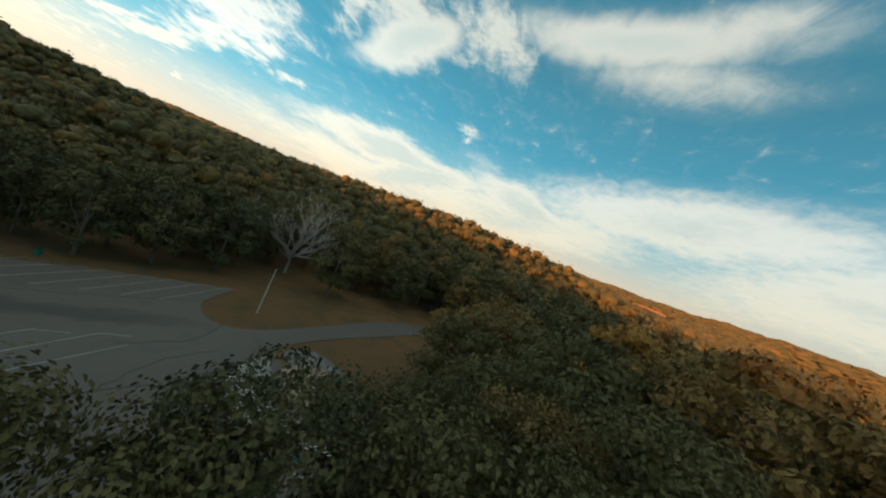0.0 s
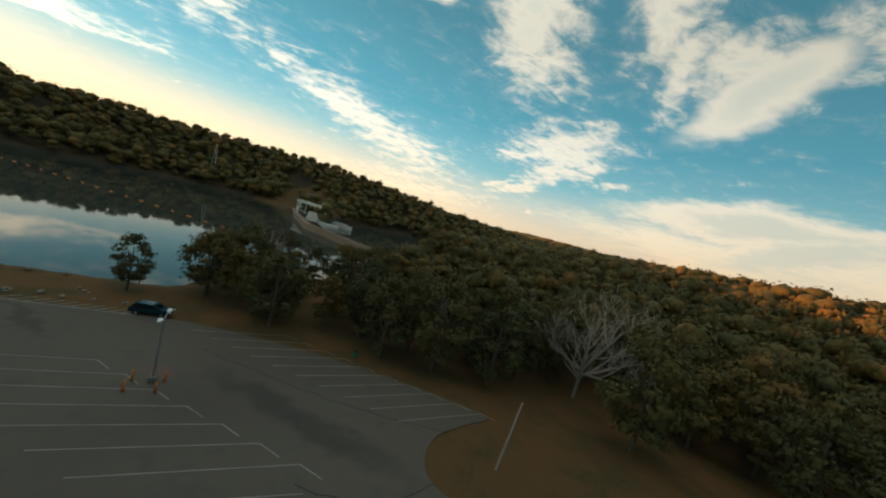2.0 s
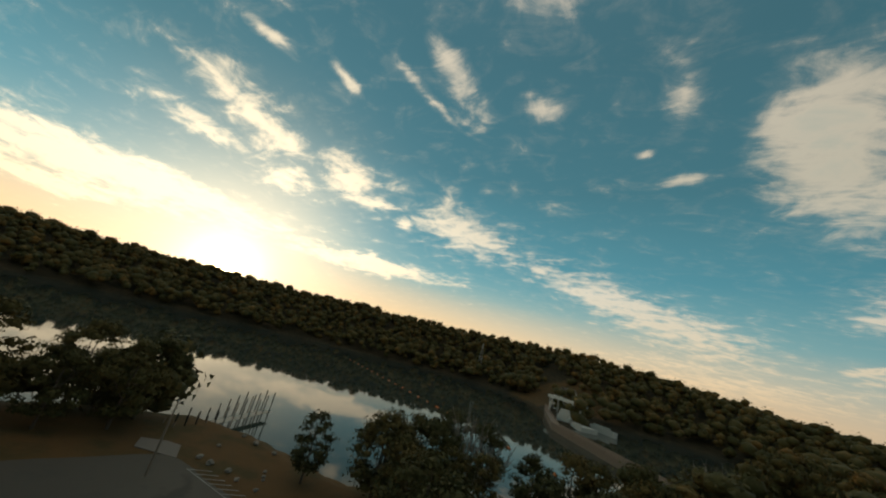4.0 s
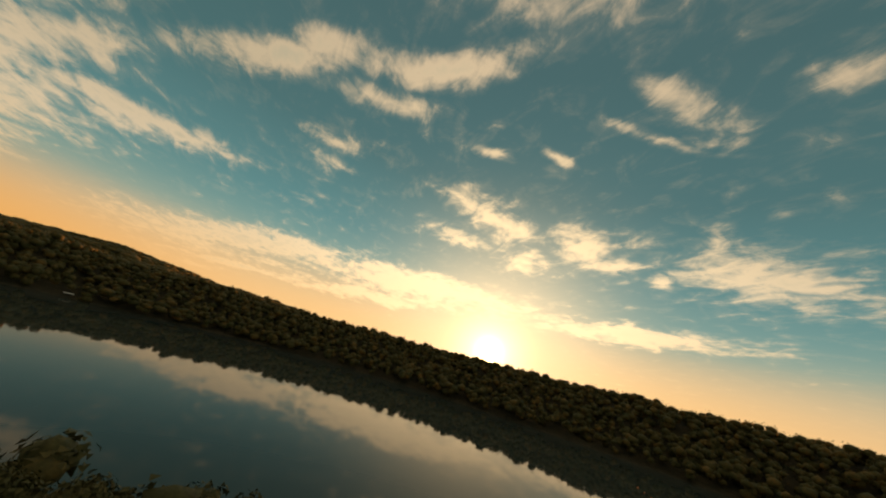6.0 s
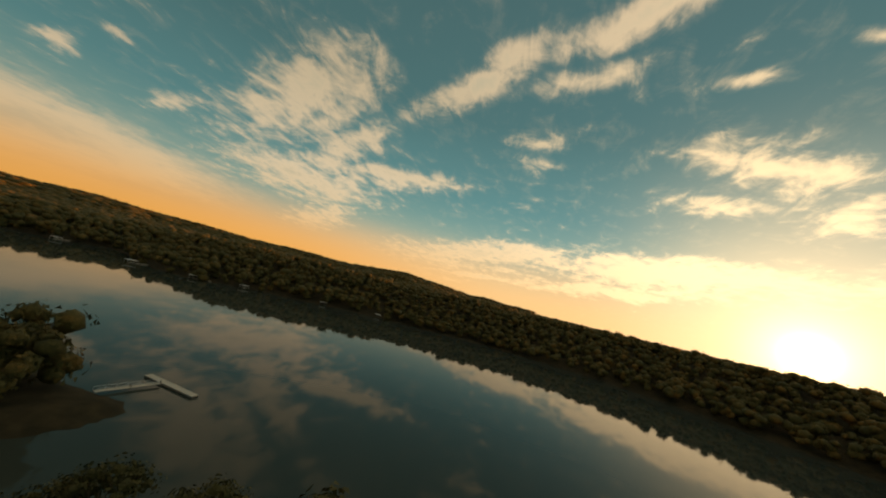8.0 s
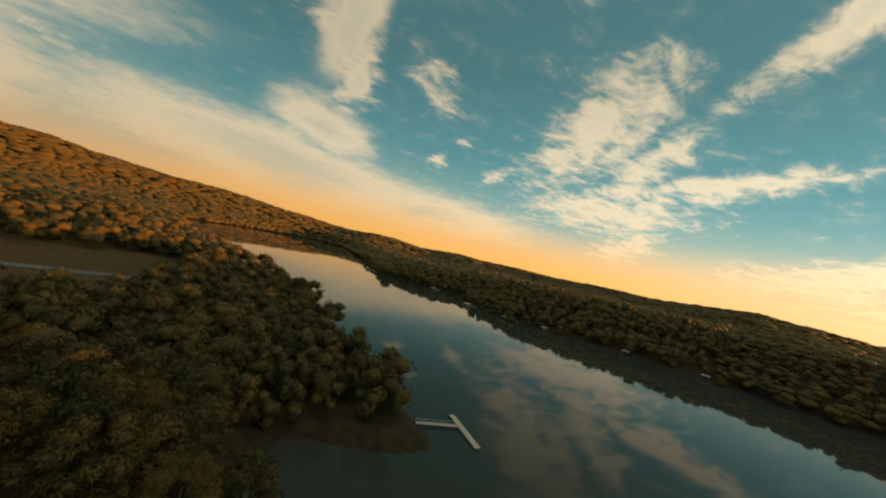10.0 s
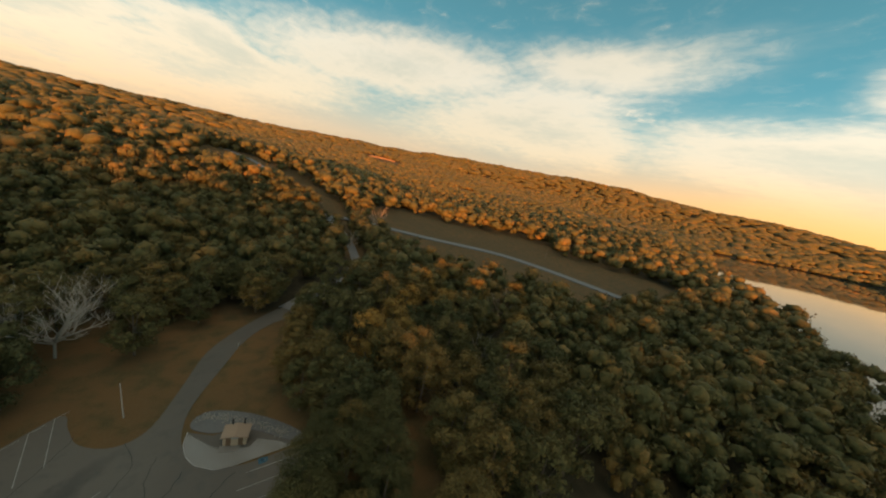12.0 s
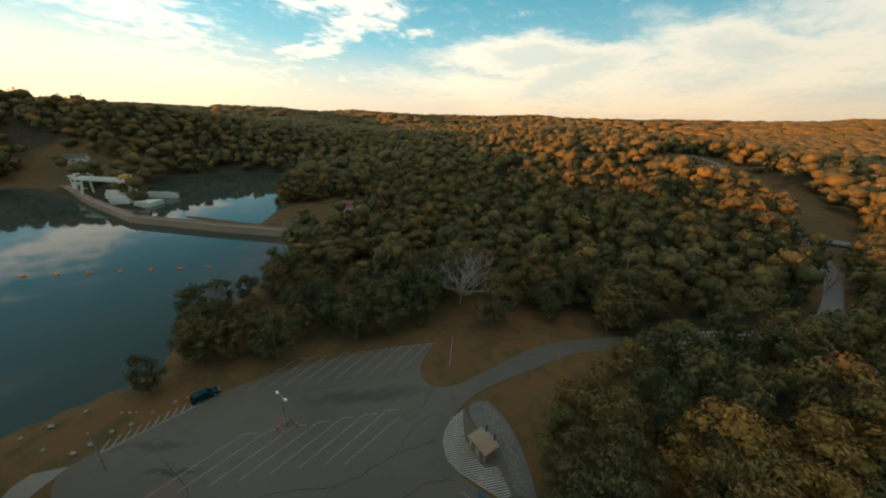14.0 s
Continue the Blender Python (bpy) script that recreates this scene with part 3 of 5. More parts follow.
stall_row((-23.6, 69.8), (-3.15, -1.5), 10, (-3.0, -11.6))
stall_row((-22.2, 45.6), (-3.66, -1.83), 1, (-4.8, -10.8), False)
stall_row((-25.0, 46.6), (-3.66, -1.83), 7, (-5.0, -12.5))
for i in range(10):
    p = np.array((-67.05, 27)) + np.array((0.55, 1.15)) * i * 1.06
    paint_line(p, p + np.array((-1.3, 2.1)), 0.16)
paint_line((-66.96, 26.7), (-60.86, 39.3), 0.14)
for i in range(4):
    p = np.array((-8.45, 35)) + np.array((-2.46, -1.95)) * i
    paint_line(p, p + np.array((8.6, -3.6)) * (1.0 if i else 1.25))

# striped no-parking apron in front of the toilet hut
APRON = np.array([(-10.8, 50.4), (-12.4, 48), (-13.1, 45), (-12.9, 42.4), (-11.4, 39.4), (-9, 37.8), (-0.6, 34.6), (-1.5, 37), (-3.6, 40.4), (-5.6, 39.8),
                  (-8.6, 42.2), (-9.6, 45), (-10.2, 47.5)])
apron = slab("pavement", np.array([(-10.8, 50.4), (-12.4, 48), (-13.1, 45), (-12.9, 42.4), (-11.4, 39.4), (-9, 37.8), (-0.6, 34.6), (0.2, 36.4), (-2.2, 41), (-4.4, 45), (-8.4, 46.6)]), 0.006, 0.3, M_ASPHALT)
tagged(apron, "worn grey asphalt apron under white stripes before the hut", "apron", kind="structure")
apron_edge = APRON[:7]
for a, b in zip(apron_edge[:-1], apron_edge[1:]):
    paint_line(a, b, 0.13, "apron_line", M_STRIPE)
turn = radians(24)
ux, uy = np.array((math.cos(turn), math.sin(turn))), np.array((-math.sin(turn), math.cos(turn)))
for i in range(-50, 50):
    o = np.array((-6.08, 42.4)) + uy * (i * 0.38)
    s = np.arange(-16, 16, 0.1)
    q = o[None] + s[:, None] * ux[None]
    ok = distance_inside(q[:, 0], q[:, 1], APRON) < -0.12
    runs = np.split(s[ok], np.where(np.diff(s[ok]) > 0.15)[0] + 1) if ok.any() else []
    for run in runs:
        if len(run) > 6:
            paint_line(o + ux * run[0], o + ux * run[-1], 0.14, "apron_stripe", M_STRIPE)
# blue wheelchair-bay panel
blue = plain("faded_blue_paint", (0.035, 0.085, 0.115), 0.8, 0, 3.0, 0.2)
paint_line((-6.2, 35.5), (-4.8, 34.95), 1.1, "bay_panel", blue)
paint_line((-5.75, 35.4), (-5.25, 35.05), 0.5, "bay_symbol")

# cracks sealed with tar
M_TAR = plain("tar", (0.022, 0.021, 0.02), 0.7, 0, 4.0, 0.2)


def crack(points, width=0.10):
    pts = curve_points(points, 6)
    pts = pts + np.array([[noise.noise(Vector((x, y, 0))), noise.noise(Vector((y, x, 5)))] for x, y in pts * 0.7]) * 0.5
    tagged(strip("tar_crack", pts, width, 0.008, M_TAR, lot, 0.006, True))


crack([(-42.48, 20.4), (-34.29, 28.4), (-26.1, 31.4), (-19.73, 38.4), (-14.27, 42.4)])
crack([(-19.73, 38.4), (-18.82, 44.4), (-16.09, 48.4)], 0.08)
crack([(-28.83, 16.4), (-21.55, 25.4), (-14.27, 34.4), (-9.72, 36.4)])
crack([(-26.1, 31.4), (-28.83, 24.4), (-27.01, 12.4)], 0.08)
crack([(-17.91, 55.4), (-18.82, 49.4), (-23.37, 45.4)], 0.08)
crack([(-56.13, 28.4), (-47.03, 25.4), (-42.48, 20.4)], 0.09)
crack([(-22.46, 62.4), (-28.83, 56.4), (-37.93, 50.4), (-48.85, 44.4)], 0.07)

# ---- concrete ramp, kerb stones and shore ----
ramp_pts = [(-68.69, 24), (-72.51, 21.8), (-77.97, 21.4), (-85.25, 20.4), (-93.44, 21.9), (-94.35, 15.9), (-87.07, 14.6), (-79.79, 14.6), (-73.42, 15.8), (-67.96, 18.8)]
ramp = slab("boat_ramp", np.array(ramp_pts), 0.03, 0.5, M_CONCRETE)
for v in ramp.data.vertices:
    v.co.z -= 3.0 * max(0.0, (-72 - v.co.x) / 23)
tagged(ramp, "pale concrete boat ramp running down into the lake", "boat ramp", kind="structure")


def rock(size, seed):
    v = lumpy(ICO1[0], 0.6, seed) * np.array((1, 0.8, 0.55)) * size
    bm = bmesh.new()
    vs = [bm.verts.new(p) for p in v]
    for f in ICO1[1]:
        bm.faces.new([vs[i] for i in f])
    return bm


M_ROCK = plain("pale_limestone", (0.24, 0.215, 0.18), 0.9, 0, 3.0, 0.25, 0.4)
ROCKS = [(-81.16, 28.4, 0.9), (-79.43, 32.3, 0.7), (-73.15, 33.9, 0.5), (-71.69, 34.4, 0.5), (-70.69, 34.8, 0.45), (-66.05, 38.6, 0.7), (-69.78, 30.4, 0.8),
         (-70.14, 27.6, 0.9), (-68.32, 32.4, 0.7), (-67.41, 35.4, 0.6), (-70.87, 25.6, 0.8), (-76.61, 24.9, 0.6), (-82.98, 25.4, 0.7), (-64.87, 40, 0.6)]
for i, (x0, y0, sz) in enumerate(ROCKS):
    r0 = part("shore_rock", rock(sz * 0.6, 3 + i), M_ROCK, smooth=False)
    r0.location = (x0, y0, float(ground_height(np.array([x0]), np.array([y0]))[0]) + 0.25 * sz)
    tagged(r0, "pale limestone boulder on the brown grass shore", "rock", "shore boulders")

# ---- gravel and toilet hut ----
M_GRAVEL = plain("gravel", (0.12, 0.112, 0.104), 0.95, 0, 2.5, 0.35, 0.9)
pad = slab("gravel_bed", smooth_outline([(-10.0, 50.8), (-8.8, 53), (-6, 53), (-3.2, 50), (-0.6, 45.5), (1.4, 40), (2.2, 35.4), (0.6, 34.2), (-0.8, 37), (-2.4, 41), (-4.6, 45), (-8, 47)], 5), 0.04, 0.3, M_GRAVEL)
tagged(pad, "bed of grey crushed stone round the hut", "gravel", kind="structure")
stones = bmesh.new()
for i in range(420):
    t = rng.uniform(0, 1)
    c = np.array([(-8, 52.5), (-5, 50), (-3.4, 46.5), (-1.2, 42), (0.6, 37)])
    k = t * 3.999
    q = c[int(k)] * (1 - k % 1) + c[int(k) + 1] * (k % 1) + rng.normal(0, 0.55, 2)
    s = rng.uniform(0.07, 0.2)
    m = Matrix.Translation((q[0], q[1], lot_z(*q) + 0.05)) @ Euler(rng.uniform(0, 6, 3)).to_matrix().to_4x4() @ Matrix.Diagonal((s, s * 0.8, s * 0.6, 1))
    bmesh.ops.create_icosphere(stones, subdivisions=1, radius=1, matrix=m)
tagged(part("loose_stone", stones, M_ROCK), "loose grey stones scattered over the gravel", "stones", kind="stuff")

M_HUT = plain("tan_concrete", (0.40, 0.31, 0.22), 0.85, 0, 3.0, 0.15, 0.2)
M_HUTROOF = plain("tan_roof", (0.259, 0.178, 0.120), 0.8, 0, 2.0, 0.15, 0.15)
M_BLACK = plain("black_plastic", (0.015, 0.015, 0.016), 0.5, 0, 5.0, 0.2)
M_GLASSY = plain("frosted_panel", (0.30, 0.30, 0.28), 0.25, 0, 6.0, 0.1)


def toilet_hut(at, turn):
    hut = empty("toilet_hut", pose(*at, 0, 0, turn) @ Matrix.Scale(0.84, 4))
    bm = bmesh.new()
    box(bm, 4.4, 3.0, 2.45, (0, 0, 0), bevel=0.04)
    part("wall", bm, M_HUT, hut)
    bm = bmesh.new()
    for sx in (-1, 1):
        bmesh.ops.create_cube(bm, size=1, matrix=Matrix.Translation((sx * 1.28, -0.1, 2.66)) @ Matrix.Rotation(sx * radians(9), 4, "Y") @ Matrix.Diagonal((2.66, 3.9, 0.14, 1)))
    bmesh.ops.bevel(bm, geom=bm.edges[:], offset=0.02, segments=1, affect="EDGES")
    part("roof", bm, M_HUTROOF, hut, "tan shallow gabled roof")
    for sx in (-1.15, 1.15):
        bm = bmesh.new()
        box(bm, 0.95, 0.06, 2.05, (sx, -1.53, 0.05), bevel=0.015)
        d = part("door", bm, plain("brown_door", (0.16, 0.10, 0.06), 0.6), hut, "brown steel door")
        bm = bmesh.new()
        rod(bm, (sx + 0.33, -1.58, 1.0), (sx + 0.33, -1.62, 1.12), 0.025)
        part("handle", bm, plain("steel_handle", (0.5, 0.5, 0.5), 0.3, 1.0), d, "steel pull handle")
        bm = bmesh.new()
        box(bm, 0.8, 0.05, 0.4, (sx * 0.35, -1.53, 1.8), bevel=0.01)
        part("window", bm, M_GLASSY, hut, "pale translucent window panel")
        bm = bmesh.new()
        rod(bm, (sx, 1.75, 0.1), (sx, 1.75, 4.0), 0.16, 0.16, 12)
        rod(bm, (sx, 1.75, 4.0), (sx, 1.75, 4.12), 0.2, 0.12, 12)
        part("vent_stack", bm, M_BLACK, hut, "black plastic vent stack")
    bm = bmesh.new()
    box(bm, 5.4, 1.6, 0.12, (0, -2.2, 0.0), bevel=0.02)
    part("slab", bm, M_CONCRETE, hut, "concrete entrance slab")
    return tagged(hut, "tan concrete vault toilet hut with two black vent stacks", "toilet hut")


toilet_hut((-6.3, 42.6, lot_z(-6.3, 42.6)), -40)

# ---- lamps and poles ----
M_GALV = plain("galvanised_steel", (0.40, 0.40, 0.38), 0.45, 0.7, 6.0, 0.15)
M_LAMP = plain("lamp_glass", (0.72, 0.74, 0.74), 0.3, 0, 6.0, 0.08)
M_WOOD = plain("grey_wood", (0.26, 0.20, 0.15), 0.9, 0, 6.0, 0.25, 0.4)
M_ORANGE = plain("orange_plastic", (0.62, 0.17, 0.03), 0.5, 0, 5.0, 0.15)


def street_lamp(at, turn):
    lamp = empty("street_lamp", pose(*at, 0, 0, turn))
    bm = bmesh.new()
    box(bm, 0.6, 0.6, 0.6, (0, 0, 0), bevel=0.04)
    part("base", bm, M_CONCRETE, lamp, "square concrete base")
    bm = bmesh.new()
    rod(bm, (0, 0, 0.6), (0, 0, 6.5), 0.13, 0.08, 12)
    part("pole", bm, M_GALV, lamp)
    for s in (-1, 1):
        bm = bmesh.new()
        rod(bm, (0, 0, 6.25), (s * 0.5, 0, 6.58), 0.045, 0.04)
        rod(bm, (s * 0.49, 0, 6.575), (s * 1.0, 0, 6.65), 0.04, 0.04)
        arm = part("arm", bm, M_GALV, lamp)
        bm = bmesh.new()
        bmesh.ops.create_uvsphere(bm, u_segments=14, v_segments=8, radius=1, matrix=Matrix.Translation((s * 1.3, 0, 6.69)) @ Matrix.Diagonal((0.42, 0.22, 0.15, 1)))
        part("head", bm, M_LAMP, arm, "pale cobra-head lantern", True)
    return tagged(lamp, "galvanised double-armed street lamp in the car park", "street lamp")


street_lamp((-41.2, 39.2, lot_z(-41.2, 39.2)), 158)
for x0, y0 in ((-41.84, 37.8), (-40.93, 40.1), (-39.02, 39.2), (-39.93, 37.1)):
    b0 = empty("bollard", pose(x0, y0, lot_z(x0, y0)))
    bm = bmesh.new()
    rod(bm, (0, 0, 0), (0, 0, 1.0), 0.11, 0.11, 12)
    bmesh.ops.create_uvsphere(bm, u_segments=12, v_segments=6, radius=0.11, matrix=Matrix.Translation((0, 0, 1.0)))
    part("post", bm, M_ORANGE, b0, "", True)
    bm = bmesh.new()
    rod(bm, (0, 0, 0.7), (0, 0, 0.8), 0.114, 0.114, 12)
    part("band", bm, M_PAINT, b0, "white reflective band")
    tagged(b0, "orange guard post beside the street lamp base", "bollard", "guard posts")


def plain_pole(name, at, tall, lean, mat, label, r=0.13):
    p = empty(name, pose(*at, lean, 0, 0))
    bm = bmesh.new()
    rod(bm, (0, 0, -0.3), (0, 0, tall), r, r * 0.65, 10)
    part("shaft", bm, mat, p)
    bm = bmesh.new()
    rod(bm, (0, 0, tall), (0, 0, tall + 0.12), r * 0.75, r * 0.4, 10)
    part("cap", bm, M_GALV, p, "metal cap")
    return tagged(p, label, "pole")


plain_pole("utility_pole", (-16.4, 62.3, lot_z(-16.4, 62.3) - 0.1), 6.6, -15, M_DEAD, "weathered bare wooden pole leaning over brown grass")
plain_pole("utility_pole", (-62.5, 25, lot_z(-62.5, 25) - 0.1), 7.8, 0, M_WOOD, "dark wooden pole at the lake edge of the car park")
plain_pole("field_pole", (264, 58, float(ground_height(np.array([264.0]), np.array([58.0]))[0])), 9.0, 0, M_WOOD, "lone wooden pole beside the road in the field", 0.2)

can = empty("litter_bin", pose(-42.94, 63, lot_z(-42.94, 63) - 0.1))
bm = bmesh.new()
rod(bm, (0, 0, 0), (0, 0, 0.95), 0.3, 0.34, 16)
part("drum", bm, plain("green_plastic", (0.02, 0.16, 0.11), 0.5), can)
bm = bmesh.new()
rod(bm, (0, 0, 0.95), (0, 0, 1.1), 0.36, 0.2, 16)
part("lid", bm, M_BLACK, can, "dark domed lid")
tagged(can, "green litter bin on brown grass below the trees", "litter bin")

sign = empty("road_sign", pose(7.93, 70.8, lot_z(7.93, 70.8) - 0.1, 0, 0, 25))
bm = bmesh.new()
rod(bm, (0, 0, 0), (0, 0, 1.9), 0.035)
part("post", bm, M_GALV, sign)
bm = bmesh.new()
box(bm, 0.6, 0.03, 0.6, (0, -0.04, 1.35), bevel=0.01)
part("plate", bm, M_PAINT, sign, "white plate")
tagged(sign, "small white sign on a steel post beside the road", "sign")


# ---- parked car ----
def car(at, turn, paint, label):
    c = empty("car", pose(*at, 0, 0, turn))
    prof = [(-2.35, 0.45), (-2.38, 0.85), (-2.28, 1.02), (-1.9, 1.58), (-1.6, 1.68), (0.25, 1.66), (0.55, 1.58), (1.15, 1.06), (2.05, 0.92), (2.32, 0.78), (2.36, 0.45)]
    bm = bmesh.new()
    rows = []
    for s, inset in ((-1, 0.0), (1, 0.0)):
        rows.append([bm.verts.new((x0, s * (0.92 - 0.22 * max(0, (z0 - 0.95) / 0.75)), z0)) for x0, z0 in prof])
    for i in range(len(prof)):
        q = (i + 1) % len(prof)
        bm.faces.new((rows[0][i], rows[0][q], rows[1][q], rows[1][i]))
    bm.faces.new(rows[0][::-1])
    bm.faces.new(rows[1])
    bmesh.ops.recalc_face_normals(bm, faces=bm.faces)
    bmesh.ops.bevel(bm, geom=bm.edges[:], offset=0.05, segments=2, affect="EDGES")
    part("body", bm, paint, c)
    glass = plain("dark_glass", (0.02, 0.025, 0.03), 0.08, 0, 3.0, 0.05)
    for s in (-1, 1):
        for x0, x1 in ((-1.85, -0.75), (-0.68, 0.35)):
            bm = bmesh.new()
            v = [bm.verts.new(p) for p in ((x0, s * 0.915, 1.06), (x1 + (0.45 if x1 > 0 else 0), s * 0.915, 1.06), (x1, s * 0.80, 1.52), (x0 + (0.22 if x0 < -1 else 0), s * 0.80, 1.52))]
            bm.faces.new(v)
            bmesh.ops.solidify(bm, geom=bm.faces[:], thickness=0.02)
            part("side_window", bm, glass, c, "dark side glass")
        for name, x0, col in (("headlight", 2.33, M_LAMP), ("tail_light", -2.36, plain("red_lens", (0.3, 0.02, 0.02), 0.3))):
            bm = bmesh.new()
            box(bm, 0.06, 0.36, 0.16, (x0, s * 0.68, 0.72), bevel=0.02)
            part(name, bm, col, c)
        for x0 in (-1.42, 1.45):
            bm = bmesh.new()
            bmesh.ops.create_cone(bm, cap_ends=True, segments=20, radius1=0.35, radius2=0.35, depth=0.24, matrix=Matrix.Translation((x0, s * 0.85, 0.35)) @ Matrix.Rotation(radians(90), 4, "X"))
            wheel = part("wheel", bm, M_BLACK, c, "black tyre")
            bm = bmesh.new()
            bmesh.ops.create_cone(bm, cap_ends=True, segments=16, radius1=0.2, radius2=0.2, depth=0.26, matrix=Matrix.Translation((x0, s * 0.855, 0.35)) @ Matrix.Rotation(radians(90), 4, "X"))
            part("rim", bm, M_GALV, wheel, "silver wheel rim")
    for name, p in (("windscreen", ((0.58, 1.53), (1.12, 1.06))), ("rear_window", ((-1.92, 1.53), (-2.2, 1.10)))):
        bm = bmesh.new()
        off = 0.03 if name == "windscreen" else -0.03
        v = [bm.verts.new((p[0][0] + off, s * 0.66, p[0][1])) for s in (-1, 1)] + [bm.verts.new((p[1][0] + off, s * 0.8, p[1][1])) for s in (1, -1)]
        bm.faces.new(v)
        bmesh.ops.solidify(bm, geom=bm.faces[:], thickness=0.02)
        part(name, bm, glass, c)
    return tagged(c, label, "car")


car((-61.41, 41, lot_z(-61.41, 41)), 62, plain("dark_teal_paint", (0.008, 0.045, 0.062), 0.25, 0.3, 2.0, 0.1), "dark teal estate car parked at the car park edge")
car((125, 320, float(ground_height(np.array([125.0]), np.array([320.0]))[0])), 10, plain("white_paint", (0.7, 0.7, 0.68), 0.3, 0, 2.0, 0.05), "white car parked on the hill beside the woods")

# ---- floating dock and pier ----
M_DECK = plain("pale_deck", (0.52, 0.46, 0.38), 0.8, 0, 4.0, 0.15, 0.2)


def planks(thing, a, b, width, z, name="plank", step_len=0.6):
    a, b = np.array(a, float), np.array(b, float)
    long = np.linalg.norm(b - a)
    turn = math.degrees(math.atan2(b[1] - a[1], b[0] - a[0]))
    n = int(long / step_len)
    bm = bmesh.new()
    box(bm, step_len - 0.03, width, 0.07, (0, 0, 0))
    first = part(name, bm, M_DECK, thing)
    for i in range(n):
        p = first if i == 0 else new(name, first.data)
        p.parent = thing
        c = a + (b - a) * (i + 0.5) / n
        p.matrix_local = pose(c[0], c[1], z, 0, 0, turn)


dock = empty("floating_dock", pose(0, 0, 0))
planks(dock, (2.6, -78.2), (20.8, -86.6), 2.3, 0.55, step_len=0.9)
bm = bmesh.new()
box(bm, 20.0, 2.1, 0.5, (11.7, -82.4, 0.04), math.degrees(math.atan2(-8.4, 18.2)), 0.05)
part("float", bm, M_CONCRETE, dock, "grey flotation base")
gang = empty("gangway", pose(0, 0, 0))
planks(gang, (14.4, -81.8), (22.2, -69.2), 1.4, 0.75, step_len=0.8)
for s in (-0.8, 0.8):
    a, b = Vector((14.4, -81.8, 0.8)), Vector((22.2, -69.2, 0.8))
    n = (b - a).cross(Vector((0, 0, 1))).normalized() * s
    bm = bmesh.new()
    rod(bm, a + n + Vector((0, 0, 0.9)), b + n + Vector((0, 0, 0.9)), 0.04)
    for i in range(7):
        p = a + (b - a) * i / 6 + n
        rod(bm, p, p + Vector((0, 0, 0.9)), 0.03)
    part("handrail", bm, M_LAMP, gang, "white metal handrail")
for x0, y0 in ((14.4, -81.8), (18.2, -75.5)):
    bm = bmesh.new()
    rod(bm, (x0, y0, -1.5), (x0, y0, 1.6), 0.15)
    part("pile", bm, M_WOOD, gang)
tagged(dock, "pale T-shaped floating dock on the dark lake", "dock")
tagged(gang, "pale gangway from the wooded point to the dock", "gangway")

pier = empty("fishing_pier", pose(0, 0, 0))
pa, pb = np.array((-77.5, 15.4)), np.array((-103, 20.5))
planks(pier, pa, pb, 1.8, 1.2, step_len=0.9)
for i in range(12):
    for s in (-1.0, 1.0):
        c = pa + (pb - pa) * (i + 0.3) / 12 + np.array((0.2, 1.0)) * s
        tall = 3.0 + 1.6 * (i > 5) + 0.5 * ((i * 7) % 3)
        bm = bmesh.new()
        rod(bm, (c[0], c[1], -2.5), (c[0] + 0.1 * s, c[1], tall), 0.14, 0.11)
        part("pile", bm, M_BLACK if i % 3 else M_WOOD, pier, "dark timber pile")
tagged(pier, "dark timber pier with tall piles beside the ramp", "pier")

# ---- line of buoys ----
buoy0 = empty("buoy", pose(-118, 93, 0.05))
bm = bmesh.new()
bmesh.ops.create_cone(bm, cap_ends=True, segments=14, radius1=0.42, radius2=0.42, depth=1.9, matrix=Matrix.Rotation(radians(90), 4, "Y"))
bmesh.ops.bevel(bm, geom=bm.edges[:], offset=0.1, segments=2, affect="EDGES")
part("barrel", bm, M_ORANGE, buoy0)
bm = bmesh.new()
rod(bm, (-1.15, 0, 0), (1.15, 0, 0), 0.06)
part("shackle", bm, M_GALV, buoy0, "steel cable shackle")
tagged(buoy0, "orange barrel buoy floating in a line", "buoy", "line of buoys")
for i in range(1, 22):
    sag = 0.06 * i * i
    copy_thing(buoy0, pose(-118 - 8.6 * i, 93 - 4.1 * i - sag * 0.4, 0.05, 0, 0, 24 + 17 * math.sin(i * 2.1)))

# ---- dam with its gate tower and gantry ----
M_DAM = plain("weathered_concrete", (0.27, 0.195, 0.145), 0.9, 0, 0.6, 0.25, 0.2)
M_PALE = plain("pale_steel", (0.58, 0.57, 0.52), 0.5, 0.1, 1.0, 0.12)
dam = empty("dam", pose(0, 0, 0))
DAM = [(-104, 134), (-152, 129), (-203, 126), (-266, 145), (-328, 168)]
for a, b in zip(DAM[:-1], DAM[1:]):
    a, b = np.array(a, float), np.array(b, float)
    d = b - a
    turn, long = math.degrees(math.atan2(d[1], d[0])), np.linalg.norm(d)
    c = (a + b) / 2
    bm = bmesh.new()
    box(bm, long + 1.5, 3.4, 6.4, (0, 0, -4), bevel=0.05)
    box(bm, long + 1.5, 4.2, 0.4, (0, 0, 2.4), bevel=0.05)
    p = part("wall_section", bm, M_DAM, dam)
    p.matrix_local = pose(c[0], c[1], 0, 0, 0, turn)
    for s in (-1.95, 1.95):
        bm = bmesh.new()
        box(bm, long + 1.0, 0.25, 0.8, (0, s, 2.8), bevel=0.03)
        q = part("parapet", bm, M_DAM, dam, "low concrete parapet")
        q.matrix_local = pose(c[0], c[1], 0, 0, 0, turn)
tagged(dam, "long low tan concrete dam across the lake", "dam")

